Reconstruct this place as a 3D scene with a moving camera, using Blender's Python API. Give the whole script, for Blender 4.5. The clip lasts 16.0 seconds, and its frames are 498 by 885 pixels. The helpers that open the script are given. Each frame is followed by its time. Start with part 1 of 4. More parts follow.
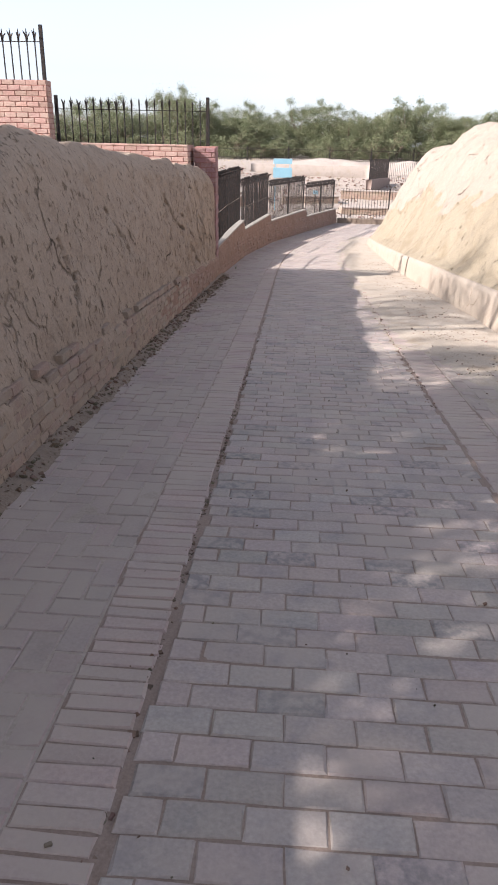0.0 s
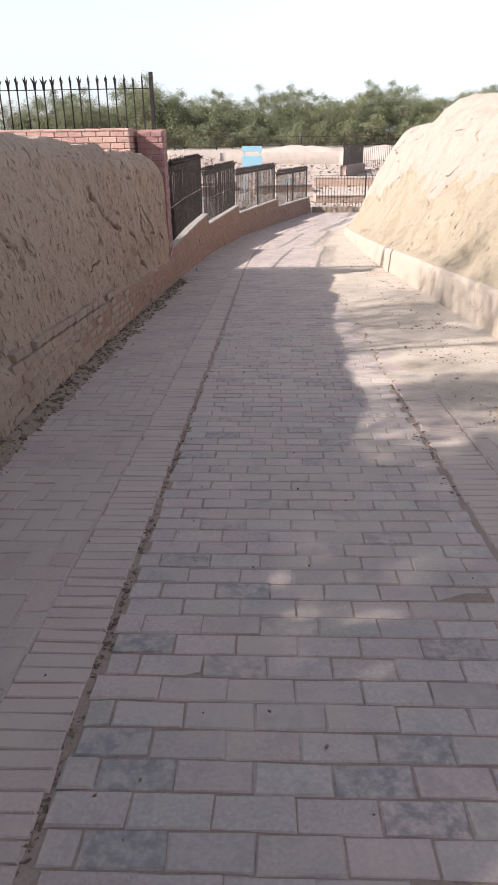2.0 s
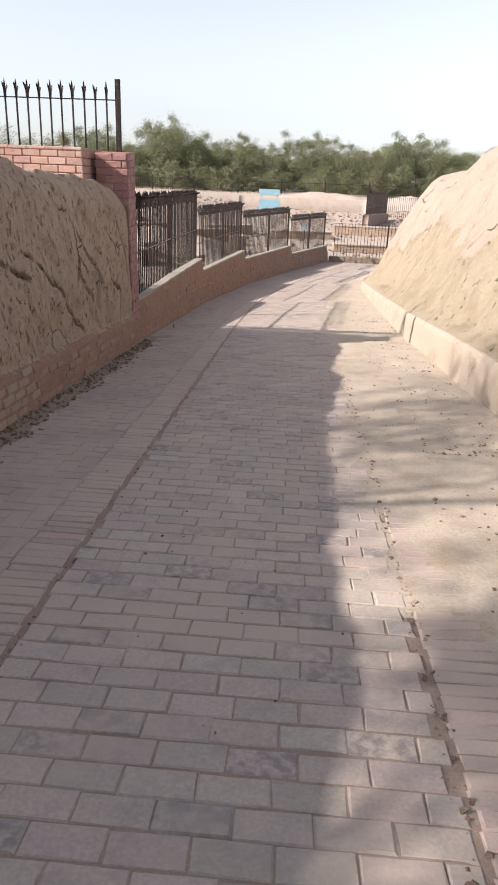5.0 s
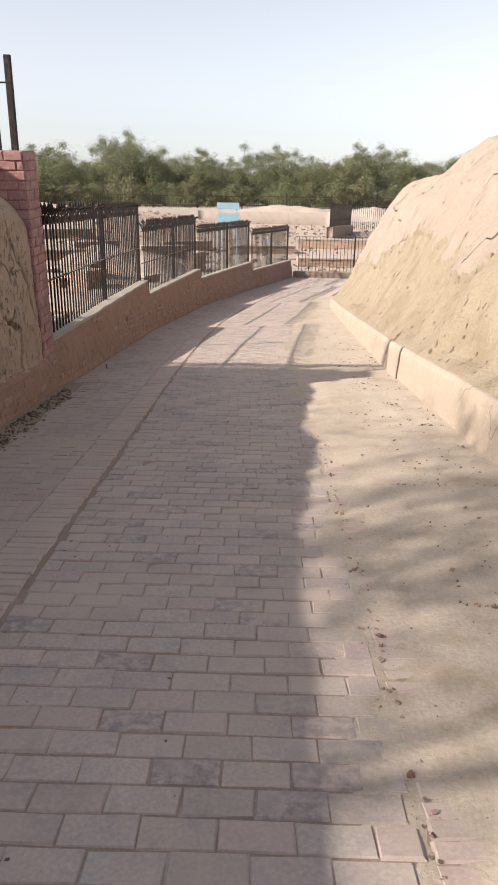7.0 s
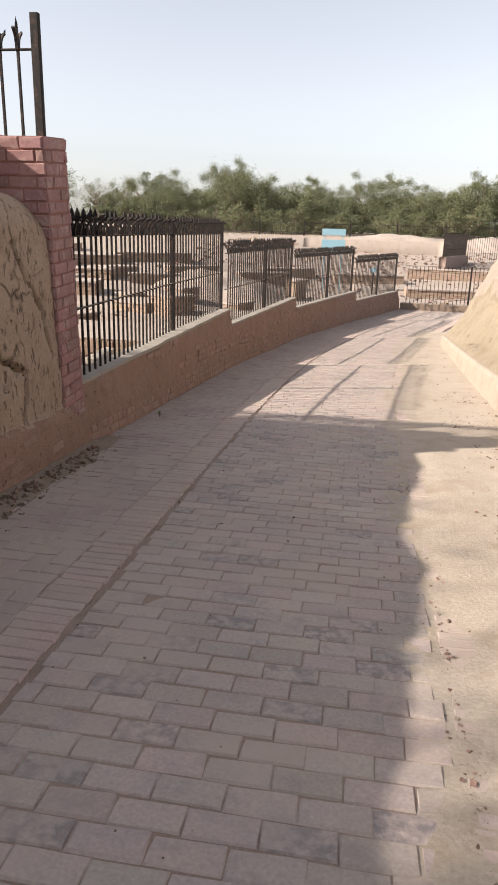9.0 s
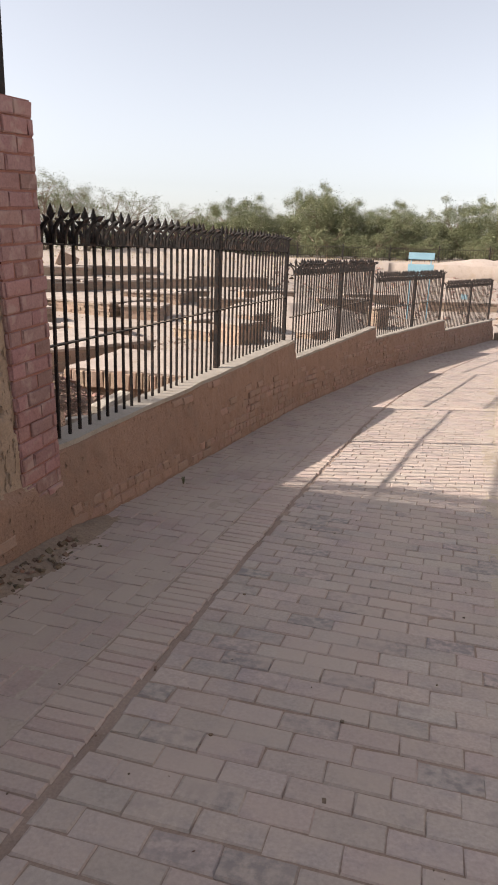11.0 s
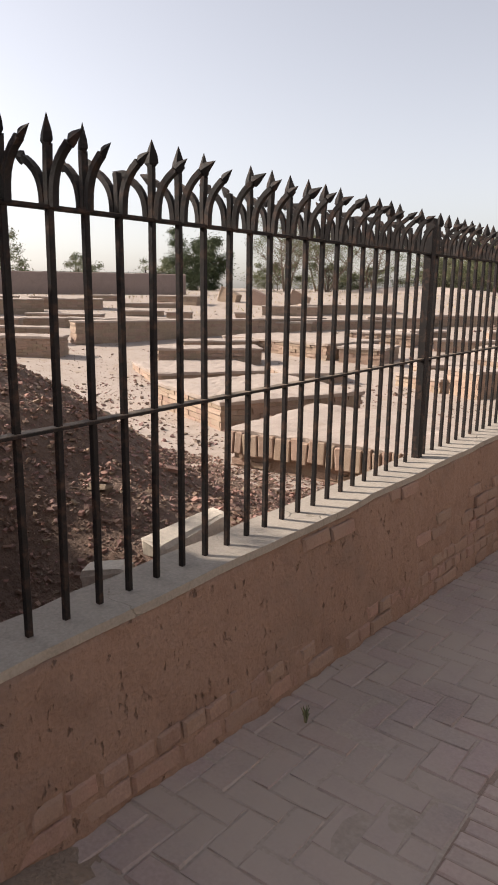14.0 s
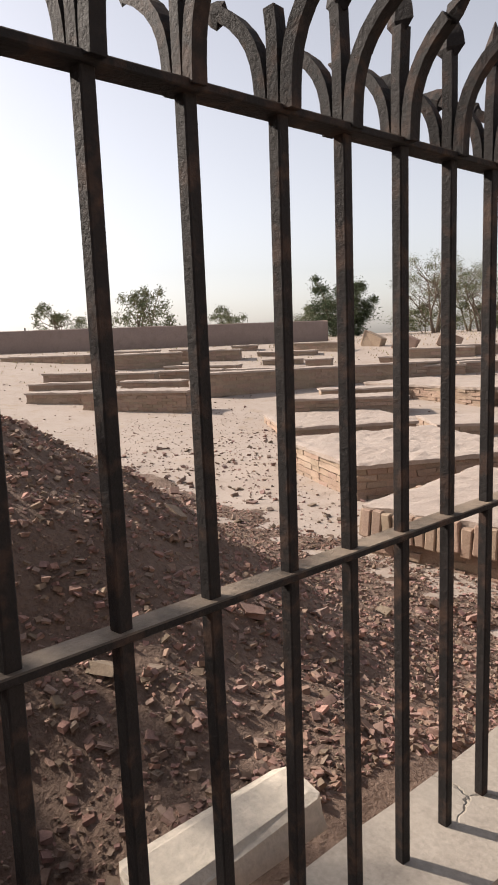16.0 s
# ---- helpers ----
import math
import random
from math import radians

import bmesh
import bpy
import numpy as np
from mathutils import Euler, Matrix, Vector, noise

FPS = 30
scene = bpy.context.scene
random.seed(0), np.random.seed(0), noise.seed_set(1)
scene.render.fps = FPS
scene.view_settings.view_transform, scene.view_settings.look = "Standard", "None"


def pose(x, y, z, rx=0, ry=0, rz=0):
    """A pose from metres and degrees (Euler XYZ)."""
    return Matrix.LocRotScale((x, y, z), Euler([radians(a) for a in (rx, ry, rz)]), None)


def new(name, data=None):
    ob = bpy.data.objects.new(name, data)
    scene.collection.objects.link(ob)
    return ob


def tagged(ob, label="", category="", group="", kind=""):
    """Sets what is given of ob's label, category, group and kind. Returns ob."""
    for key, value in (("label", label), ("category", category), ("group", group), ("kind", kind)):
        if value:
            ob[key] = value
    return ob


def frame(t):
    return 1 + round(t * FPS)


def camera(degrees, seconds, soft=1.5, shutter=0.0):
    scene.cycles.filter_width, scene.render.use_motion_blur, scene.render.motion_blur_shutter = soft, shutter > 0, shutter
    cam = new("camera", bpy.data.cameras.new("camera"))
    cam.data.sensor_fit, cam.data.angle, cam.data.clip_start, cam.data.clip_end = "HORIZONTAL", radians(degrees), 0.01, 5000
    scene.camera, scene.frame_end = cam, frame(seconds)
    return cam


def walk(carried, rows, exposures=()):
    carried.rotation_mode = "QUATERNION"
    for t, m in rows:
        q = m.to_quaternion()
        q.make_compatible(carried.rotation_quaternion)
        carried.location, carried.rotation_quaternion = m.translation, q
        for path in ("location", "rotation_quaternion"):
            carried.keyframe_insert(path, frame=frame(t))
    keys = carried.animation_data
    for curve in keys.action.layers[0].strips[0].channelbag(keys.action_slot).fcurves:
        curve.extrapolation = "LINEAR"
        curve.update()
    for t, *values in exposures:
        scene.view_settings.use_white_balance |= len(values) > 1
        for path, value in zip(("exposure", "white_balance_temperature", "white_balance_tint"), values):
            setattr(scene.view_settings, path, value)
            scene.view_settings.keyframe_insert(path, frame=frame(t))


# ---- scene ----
cam = camera(39.5, 16.0, soft=1.8)
METRES, EYE, TILT, LEAN, TURN = 16.85, 1.6, 0.0, 0.0, 4.1
ROWS = [
    (0.0, 0.0, 0.0, 0.0, 0.48, -23.11, -1.11),
    (0.5, 0.0024, 0.032, -0.0036, -2.55, -23.37, -0.2),
    (1.0, 0.0072, 0.0641, -0.0066, 0.83, -23.61, -1.03),
    (1.5, 0.0146, 0.0932, -0.008, -0.42, -23.75, -1.3),
    (2.0, 0.0189, 0.1236, -0.0086, -1.59, -23.78, 0.66),
    (2.5, 0.0272, 0.1545, -0.0106, 0.1, -22.98, -1.0),
    (3.0, 0.0319, 0.1842, -0.0126, -3.61, -22.42, -0.58),
    (3.5, 0.0359, 0.2126, -0.0148, -1.01, -21.16, -0.22),
    (4.0, 0.0422, 0.2399, -0.0159, 1.23, -21.19, -1.35),
    (6.5, 0.0673, 0.4062, -0.0266, -1.85, -19.29, -2.66),
    (7.0, 0.0691, 0.4383, -0.0274, -2.35, -19.29, -0.82),
    (7.5, 0.0746, 0.4692, -0.0293, 2.29, -18.8, -2.57),
    (8.0, 0.0775, 0.502, -0.0332, -1.57, -16.88, -2.75),
    (8.5, 0.08, 0.534, -0.036, 2.26, -17.43, -2.37),
    (11.0, 0.0816, 0.6854, -0.0457, 13.08, -15.43, -1.72),
    (11.5, 0.0794, 0.7180, -0.0474, 15.12, -15.73, -2.58),
    (12.0, 0.0728, 0.7508, -0.0483, 16.93, -15.54, 0.43),
    (12.5, 0.0681, 0.7839, -0.0522, 25.15, -14.75, -1.33),
    (13.0, 0.0604, 0.8153, -0.0561, 24.95, -12.72, 0.12),
    (13.5, 0.0527, 0.8448, -0.0583, 30.70, -12.08, 0.56),
    (14.0, 0.0448, 0.8721, -0.0583, 32.78, -12.52, -0.73),
    (14.5, 0.0325, 0.8968, -0.0590, 32.73, -10.95, 1.00),
    (15.0, 0.0218, 0.9231, -0.0612, 38.73, -9.98, -0.39),
    (15.5, 0.0069, 0.9461, -0.0626, 41.19, -8.94, -0.37),
    (16.0, -0.0088, 0.9637, -0.0629, 44.61, -8.55, 2.14),
]
walk(cam, [(t, pose(0, 0, EYE, TILT, LEAN, TURN) @ pose(METRES * x, METRES * y, METRES * z, 90 + pitch, roll, yaw)) for t, x, y, z, yaw, pitch, roll in ROWS],
     exposures=[(0.0, 1.18, 5900, 14), (4.0, 1.08, 6150, 14), (7.0, 0.9, 6500, 13), (11.0, 0.93, 6550, 14), (13.0, 0.84, 6600, 15), (14.0, 0.76, 6650, 15), (16.0, 0.64, 6650, 15)])

# ---- sky, sun ----
SUN_DIR = Vector((-1.47, -0.66, 1.0)).normalized()
SUN_EL = math.asin(SUN_DIR.z)
SUN_AZ = math.atan2(SUN_DIR.x, SUN_DIR.y)
world = bpy.data.worlds.new("world")
scene.world = world
world.use_nodes = True
wn = world.node_tree
sky = wn.nodes.new("ShaderNodeTexSky")
sky.sky_type = "NISHITA"
sky.sun_disc = False
sky.sun_elevation, sky.sun_rotation = SUN_EL, SUN_AZ
sky.air_density, sky.dust_density, sky.ozone_density, sky.altitude = 1.0, 1.5, 1.0, 50
wn.nodes["Background"].inputs["Strength"].default_value = 0.113
haze = wn.nodes.new("ShaderNodeHueSaturation")  # hazy, pale air
haze.inputs["Saturation"].default_value = 0.36
wn.links.new(sky.outputs["Color"], haze.inputs["Color"])
wn.links.new(haze.outputs["Color"], wn.nodes["Background"].inputs["Color"])
sun = new("sun", bpy.data.lights.new("sun", "SUN"))
sun.data.energy, sun.data.angle, sun.data.color = 4.9, radians(0.7), (1.0, 0.92, 0.80)
sun.rotation_euler = SUN_DIR.to_track_quat("Z", "Y").to_euler()

# ---- materials ----


def material(name, colours, scale=3.0, fine=60.0, rough=0.9, bump=0.4, depth=0.01, vary=0.0, metal=0.0,
             stretch=(1, 1, 1), pits=None, cracks=None, dust=None, specular=0.25, stains=None, blotch=None):
    """A surface of two to three colours mixed by noise at two scales, with grain relief; vary: tone from piece to piece."""
    m = bpy.data.materials.new(name)
    m.use_nodes = True
    nt = m.node_tree
    nd, lk = nt.nodes, nt.links
    bsdf = nd["Principled BSDF"]
    bsdf.inputs["Metallic"].default_value = metal
    bsdf.inputs["Specular IOR Level"].default_value = specular

    def node(kind, **values):
        n = nd.new(kind)
        for k, v in values.items():
            n.inputs[k].default_value = v
        return n

    def mix(fac, a, b, blend="MIX"):
        n = nd.new("ShaderNodeMix")
        n.data_type, n.blend_type = "RGBA", blend
        for slot, value in ((0, fac), (6, a), (7, b)):
            if isinstance(value, bpy.types.NodeSocket):
                lk.new(value, n.inputs[slot])
            else:
                n.inputs[slot].default_value = value if slot == 0 else (*value, 1)
        return n.outputs[2]

    def ramp(socket, lo, hi):
        n = node("ShaderNodeMapRange", **{"From Min": lo, "From Max": hi})
        lk.new(socket, n.inputs["Value"])
        return n.outputs["Result"]

    def maths(op, a, b):
        n = nd.new("ShaderNodeMath")
        n.operation = op
        for i, v in enumerate((a, b)):
            if isinstance(v, bpy.types.NodeSocket):
                lk.new(v, n.inputs[i])
            else:
                n.inputs[i].default_value = v
        return n.outputs[0]

    geo = nd.new("ShaderNodeNewGeometry")
    mapping = node("ShaderNodeMapping", Scale=stretch)
    lk.new(geo.outputs["Position"], mapping.inputs["Vector"])
    where = mapping.outputs["Vector"]

    def noisy(s, detail=6.0, at=where):
        n = node("ShaderNodeTexNoise", Scale=s, Detail=detail, Roughness=0.6)
        lk.new(at, n.inputs["Vector"])
        return n.outputs["Fac"]

    large, small = noisy(scale), noisy(fine, 8.0)
    colour = mix(ramp(large, 0.35, 0.65), colours[0], colours[1])
    if len(colours) > 2:
        colour = mix(ramp(noisy(scale * 3.7), 0.52, 0.7), colour, colours[2])
    grain = ramp(small, 0.25, 0.75)
    colour = mix(0.35, colour, mix(grain, [c * 0.55 for c in colours[0]], [min(1, c * 1.4) for c in colours[1]]))
    height = maths("ADD", maths("MULTIPLY", small, 0.6), maths("MULTIPLY", noisy(scale * 5), 0.8))
    if vary:
        info = nd.new("ShaderNodeObjectInfo")
        r = maths("FRACT", maths("ADD", info.outputs["Random"], geo.outputs["Random Per Island"]), 0.0)
        tone = maths("ADD", maths("MULTIPLY", r, vary), 1 - vary / 2)
        hue = maths("FRACT", maths("MULTIPLY", r, 7.31), 0.0)
        comb = nd.new("ShaderNodeCombineColor")
        lk.new(maths("MULTIPLY", tone, maths("ADD", maths("MULTIPLY", hue, vary * 0.45), 1 - vary * 0.2)), comb.inputs[0])
        lk.new(maths("MULTIPLY", tone, maths("ADD", maths("MULTIPLY", hue, -vary * 0.12), 1.0)), comb.inputs[1])
        lk.new(maths("MULTIPLY", tone, maths("ADD", maths("MULTIPLY", maths("FRACT", maths("MULTIPLY", r, 3.7), 0.0), vary * 0.3), 1 - vary * 0.15)), comb.inputs[2])
        colour = mix(1.0, colour, comb.outputs[0], "MULTIPLY")
        if blotch:
            tint, share = blotch
            worn = maths("MULTIPLY", ramp(maths("FRACT", maths("MULTIPLY", r, 13.7), 0.0), 1 - share, 1 - share + 0.08), ramp(noisy(22, 7.0), 0.42, 0.6))
            colour = mix(maths("MULTIPLY", worn, 0.8), colour, tint)
    if pits:
        pscale, pst, dark, amount = pits
        pm = node("ShaderNodeMapping", Scale=pst, Rotation=(radians(8), 0, 0))
        lk.new(geo.outputs["Position"], pm.inputs["Vector"])
        p = noisy(pscale, 3.0, pm.outputs["Vector"])
        hole = ramp(p, amount, amount + 0.09)
        colour = mix(hole, colour, dark)
        height = maths("SUBTRACT", height, maths("MULTIPLY", hole, 1.5))
    if cracks:
        cscale, dark, width = cracks
        warp = node("ShaderNodeTexNoise", Scale=cscale * 2.2, Detail=5.0)
        lk.new(where, warp.inputs["Vector"])
        bent = nd.new("ShaderNodeVectorMath")
        bent.operation = "MULTIPLY_ADD"
        lk.new(warp.outputs["Color"], bent.inputs[0])
        bent.inputs[1].default_value = (0.55 / cscale,) * 3
        lk.new(where, bent.inputs[2])
        v = node("ShaderNodeTexVoronoi", Scale=cscale)
        v.feature = "DISTANCE_TO_EDGE"
        lk.new(bent.outputs[0], v.inputs["Vector"])
        gap = maths("MULTIPLY", ramp(v.outputs["Distance"], width, 0.0), ramp(noisy(cscale * 0.9), 0.5, 0.62))
        colour = mix(gap, colour, dark)
        height = maths("SUBTRACT", height, maths("MULTIPLY", gap, 2.5))
    if stains:
        tint, sscale, lo, *soft = stains
        spread = soft[0] if soft else 0.18
        patch = ramp(noisy(sscale, 8.0), lo, lo + spread)
        colour = mix(maths("MULTIPLY", patch, 0.75), colour, tint)
        if spread < 0.1:
            height = maths("SUBTRACT", height, maths("MULTIPLY", patch, 0.8))
    if dust:
        tint, amount = dust
        sep = nd.new("ShaderNodeSeparateXYZ")
        lk.new(geo.outputs["Normal"], sep.inputs[0])
        fac = maths("MULTIPLY", ramp(sep.outputs[2], 0.5, 0.95), ramp(noisy(scale * 0.6 + 0.8, 7.0), 0.62 - amount * 0.35, 0.75 - amount * 0.2))
        colour = mix(maths("MULTIPLY", fac, 0.9), colour, tint)
    lk.new(colour, bsdf.inputs["Base Color"])
    rg = maths("ADD", maths("MULTIPLY", small, 0.25), rough - 0.12)
    lk.new(rg, bsdf.inputs["Roughness"])
    bp = node("ShaderNodeBump", Strength=bump, Distance=depth)
    lk.new(height, bp.inputs["Height"])
    lk.new(bp.outputs["Normal"], bsdf.inputs["Normal"])
    return m


M_SIDEPAVER = material("dusty_paver", [(0.334, 0.267, 0.241), (0.374, 0.297, 0.265), (0.292, 0.243, 0.229)], 1.2, 70, 0.92, 0.4, 0.004, vary=0.16, dust=((0.40, 0.332, 0.28), 0.8))
M_PAVER = material("paver", [(0.358, 0.303, 0.271), (0.415, 0.346, 0.299), (0.302, 0.267, 0.256)], 1.6, 70, 0.9, 0.5, 0.005, vary=0.15, dust=((0.415, 0.34, 0.29), 0.45), stains=((0.28, 0.238, 0.225), 9, 0.56), blotch=((0.205, 0.184, 0.182), 0.18))
M_EDGING = material("edging_brick", [(0.37, 0.287, 0.26), (0.42, 0.336, 0.293)], 2.2, 70, 0.9, 0.5, 0.006, vary=0.16, dust=((0.42, 0.345, 0.29), 0.75))
M_BED = material("sandy_joint", [(0.244, 0.176, 0.14), (0.311, 0.236, 0.19), (0.197, 0.139, 0.109)], 1.6, 90, 0.97, 0.6, 0.008)
M_DUST = material("trodden_dust", [(0.358, 0.295, 0.246), (0.396, 0.33, 0.277), (0.308, 0.251, 0.209)], 0.9, 60, 0.97, 0.4, 0.006, stains=((0.27, 0.22, 0.185), 3.1, 0.56))
M_SOIL = material("dusty_soil", [(0.32, 0.262, 0.22), (0.357, 0.3, 0.258), (0.268, 0.213, 0.173)], 0.9, 45, 0.97, 0.4, 0.012, stains=((0.29, 0.222, 0.155), 2.3, 0.56))
M_VERGE = material("verge_sand", [(0.366, 0.305, 0.242), (0.409, 0.346, 0.283), (0.309, 0.249, 0.191)], 1.1, 50, 0.97, 0.6, 0.014, stains=((0.29, 0.222, 0.155), 2.6, 0.55))
M_MUD = material("mud_plaster", [(0.319, 0.236, 0.176), (0.376, 0.286, 0.214), (0.258, 0.187, 0.133)], 1.1, 55, 0.96, 0.75, 0.02,
                 pits=(13.0, (2.2, 2.2, 0.8), (0.19, 0.14, 0.10), 0.575), cracks=(1.1, (0.08, 0.055, 0.035), 0.022))
M_MOUND = material("yellow_mud", [(0.26, 0.21, 0.147), (0.294, 0.242, 0.176), (0.226, 0.179, 0.122)], 0.6, 35, 0.96, 1.0, 0.05,
                   pits=(9.0, (1, 1, 0.7), (0.19, 0.145, 0.095), 0.64), stains=((0.225, 0.176, 0.118), 1.4, 0.52, 0.12))
M_CRUST = material("pale_mud_crust", [(0.275, 0.221, 0.176), (0.304, 0.249, 0.204), (0.248, 0.192, 0.148)], 0.5, 30, 0.96, 1.0, 0.04,
                   pits=(5.0, (1, 1, 0.6), (0.22, 0.17, 0.125), 0.67), cracks=(0.6, (0.17, 0.125, 0.085), 0.010))
M_RETAIN = material("wall_render", [(0.318, 0.262, 0.208), (0.352, 0.288, 0.232), (0.278, 0.230, 0.182)], 0.8, 50, 0.93, 0.4, 0.01, cracks=(1.3, (0.22, 0.16, 0.11), 0.012), stains=((0.235, 0.19, 0.15), 1.7, 0.52))
M_PLASTER = material("bay_plaster", [(0.259, 0.16, 0.117), (0.294, 0.191, 0.142), (0.222, 0.132, 0.095)], 1.3, 55, 0.95, 0.9, 0.02,
                     pits=(12.0, (2.4, 2.4, 1.2), (0.195, 0.122, 0.086), 0.635), stains=((0.225, 0.155, 0.12), 2.4, 0.53))
M_OLDBRICK = material("old_brick", [(0.272, 0.176, 0.134), (0.318, 0.214, 0.165), (0.232, 0.148, 0.112)], 4, 80, 0.95, 0.6, 0.008, vary=0.22, stains=((0.285, 0.195, 0.148), 5.0, 0.46, 0.14))
M_MUDBRICK = material("mud_smeared_brick", [(0.300, 0.218, 0.165), (0.345, 0.262, 0.202), (0.252, 0.178, 0.132)], 4, 80, 0.95, 0.7, 0.01, vary=0.18, stains=((0.335, 0.262, 0.2), 4.0, 0.46, 0.12))
M_REDBRICK = material("red_brick", [(0.262, 0.152, 0.140), (0.300, 0.182, 0.168), (0.215, 0.118, 0.108)], 5, 70, 0.92, 0.5, 0.006, vary=0.28, stains=((0.37, 0.265, 0.235), 7.0, 0.53, 0.1))
M_PINKBRICK = material("weathered_pink_brick", [(0.35, 0.225, 0.185), (0.40, 0.27, 0.225), (0.30, 0.18, 0.145)], 5, 70, 0.93, 0.5, 0.006, vary=0.2, stains=((0.40, 0.30, 0.245), 5.0, 0.5))
M_REDJOINT = material("red_mortar", [(0.24, 0.105, 0.085), (0.3, 0.15, 0.12)], 6, 90, 0.95, 0.5, 0.006)
M_CONCRETE = material("coping_concrete", [(0.295, 0.258, 0.218), (0.345, 0.304, 0.258), (0.235, 0.206, 0.175)], 2.2, 80, 0.92, 0.5, 0.006, cracks=(2.2, (0.2, 0.17, 0.13), 0.01), stains=((0.3, 0.27, 0.23), 4.0, 0.58))
M_IRON = material("black_paint_iron", [(0.015, 0.014, 0.014), (0.025, 0.021, 0.020)], 9, 160, 0.72, 0.8, 0.004, specular=0.16, stains=((0.085, 0.050, 0.036), 22, 0.51), dust=((0.26, 0.205, 0.155), 0.75))
M_RUIN = material("ruin_brick", [(0.279, 0.203, 0.149), (0.333, 0.252, 0.189), (0.243, 0.162, 0.117)], 1.5, 60, 0.96, 0.7, 0.015, vary=0.2)
M_RUINCAP = material("ruin_mud_cap", [(0.341, 0.279, 0.237), (0.38, 0.319, 0.275), (0.293, 0.23, 0.187)], 1.2, 40, 0.97, 0.7, 0.02)
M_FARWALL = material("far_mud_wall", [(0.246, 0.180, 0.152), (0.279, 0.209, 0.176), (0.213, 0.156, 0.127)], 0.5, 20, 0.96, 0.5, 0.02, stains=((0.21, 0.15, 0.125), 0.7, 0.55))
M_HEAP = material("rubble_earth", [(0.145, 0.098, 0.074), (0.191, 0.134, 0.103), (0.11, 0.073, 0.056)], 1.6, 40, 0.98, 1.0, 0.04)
M_GUTTER = material("gutter_earth", [(0.235, 0.18, 0.138), (0.285, 0.222, 0.172), (0.185, 0.138, 0.105)], 1.6, 40, 0.98, 0.9, 0.03)
M_STONE = material("brick_rubble", [(0.18, 0.122, 0.094), (0.26, 0.19, 0.15), (0.12, 0.078, 0.06)], 8, 90, 0.95, 0.6, 0.006, vary=0.5)
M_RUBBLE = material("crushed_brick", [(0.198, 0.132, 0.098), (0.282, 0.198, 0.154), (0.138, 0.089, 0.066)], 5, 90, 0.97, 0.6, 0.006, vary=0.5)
M_LITTER = material("dry_litter", [(0.12, 0.09, 0.065), (0.2, 0.15, 0.105)], 12, 90, 0.95, 0.4, 0.004, vary=0.6)
M_BLUE = material("blue_sign_paint", [(0.19, 0.335, 0.405), (0.23, 0.375, 0.44)], 2, 40, 0.55, 0.1, 0.002, specular=0.4)
M_SLAB = material("pale_slab", [(0.46, 0.41, 0.34), (0.54, 0.48, 0.40)], 3, 60, 0.95, 0.6, 0.008)
M_BARK = material("bark", [(0.13, 0.095, 0.07), (0.19, 0.145, 0.11)], 4, 40, 0.95, 0.9, 0.02)
M_LEAF = material("acacia_leaf", [(0.112, 0.130, 0.062), (0.165, 0.174, 0.094), (0.085, 0.098, 0.048)], 0.5, 12, 0.75, 0.1, 0.002, vary=0.5)
M_LEAFDARK = material("dark_leaf", [(0.06, 0.085, 0.04), (0.085, 0.105, 0.05)], 0.8, 12, 0.7, 0.1, 0.002, vary=0.5)
M_GRASS = material("dry_grass", [(0.36, 0.30, 0.18), (0.44, 0.37, 0.24)], 2, 20, 0.9, 0.1, 0.002, vary=0.4)

# ---- builders ----


def mesh_of(name, verts, faces, mat, smooth=False):
    me = bpy.data.meshes.new(name)
    me.from_pydata([tuple(v) for v in verts], [], [tuple(f) for f in faces])
    me.materials.append(mat)
    if smooth:
        me.polygons.foreach_set("use_smooth", [True] * len(me.polygons))
    me.update()
    return me


def thing(name, label, category="", group="", kind="", at=(0, 0, 0), rz=0.0):
    ob = new(name)
    ob.matrix_basis = pose(*at, 0, 0, rz)
    return tagged(ob, label, category, group, kind)


def part(name, bm, mat, parent, label="", smooth=False):
    me = bpy.data.meshes.new(name)
    bm.to_mesh(me)
    bm.free()
    me.materials.append(mat)
    if smooth:
        me.polygons.foreach_set("use_smooth", [True] * len(me.polygons))
    ob = new(name, me)
    ob.parent = parent
    return tagged(ob, label)


def piece(name, me, parent, m):
    ob = new(name, me)
    ob.parent = parent
    ob.matrix_basis = m
    return ob


def box(bm, size, at=(0, 0, 0), rz=0.0, rx=0.0, ry=0.0, bevel=0.0, jitter=0.0):
    r = bmesh.ops.create_cube(bm, size=1.0)
    vs = r["verts"]
    bmesh.ops.scale(bm, vec=size, verts=vs)
    if bevel:
        es = list({e for v in vs for e in v.link_edges})
        out = bmesh.ops.bevel(bm, geom=es, offset=bevel, segments=1, affect="EDGES", profile=0.5)
        vs = list({v for f in out["faces"] for v in f.verts} | {v for v in vs if v.is_valid})
    if jitter:
        for v in vs:
            v.co += Vector([random.uniform(-jitter, jitter) for _ in range(3)])
    bmesh.ops.transform(bm, matrix=pose(*at, rx, ry, rz), verts=vs)
    return vs


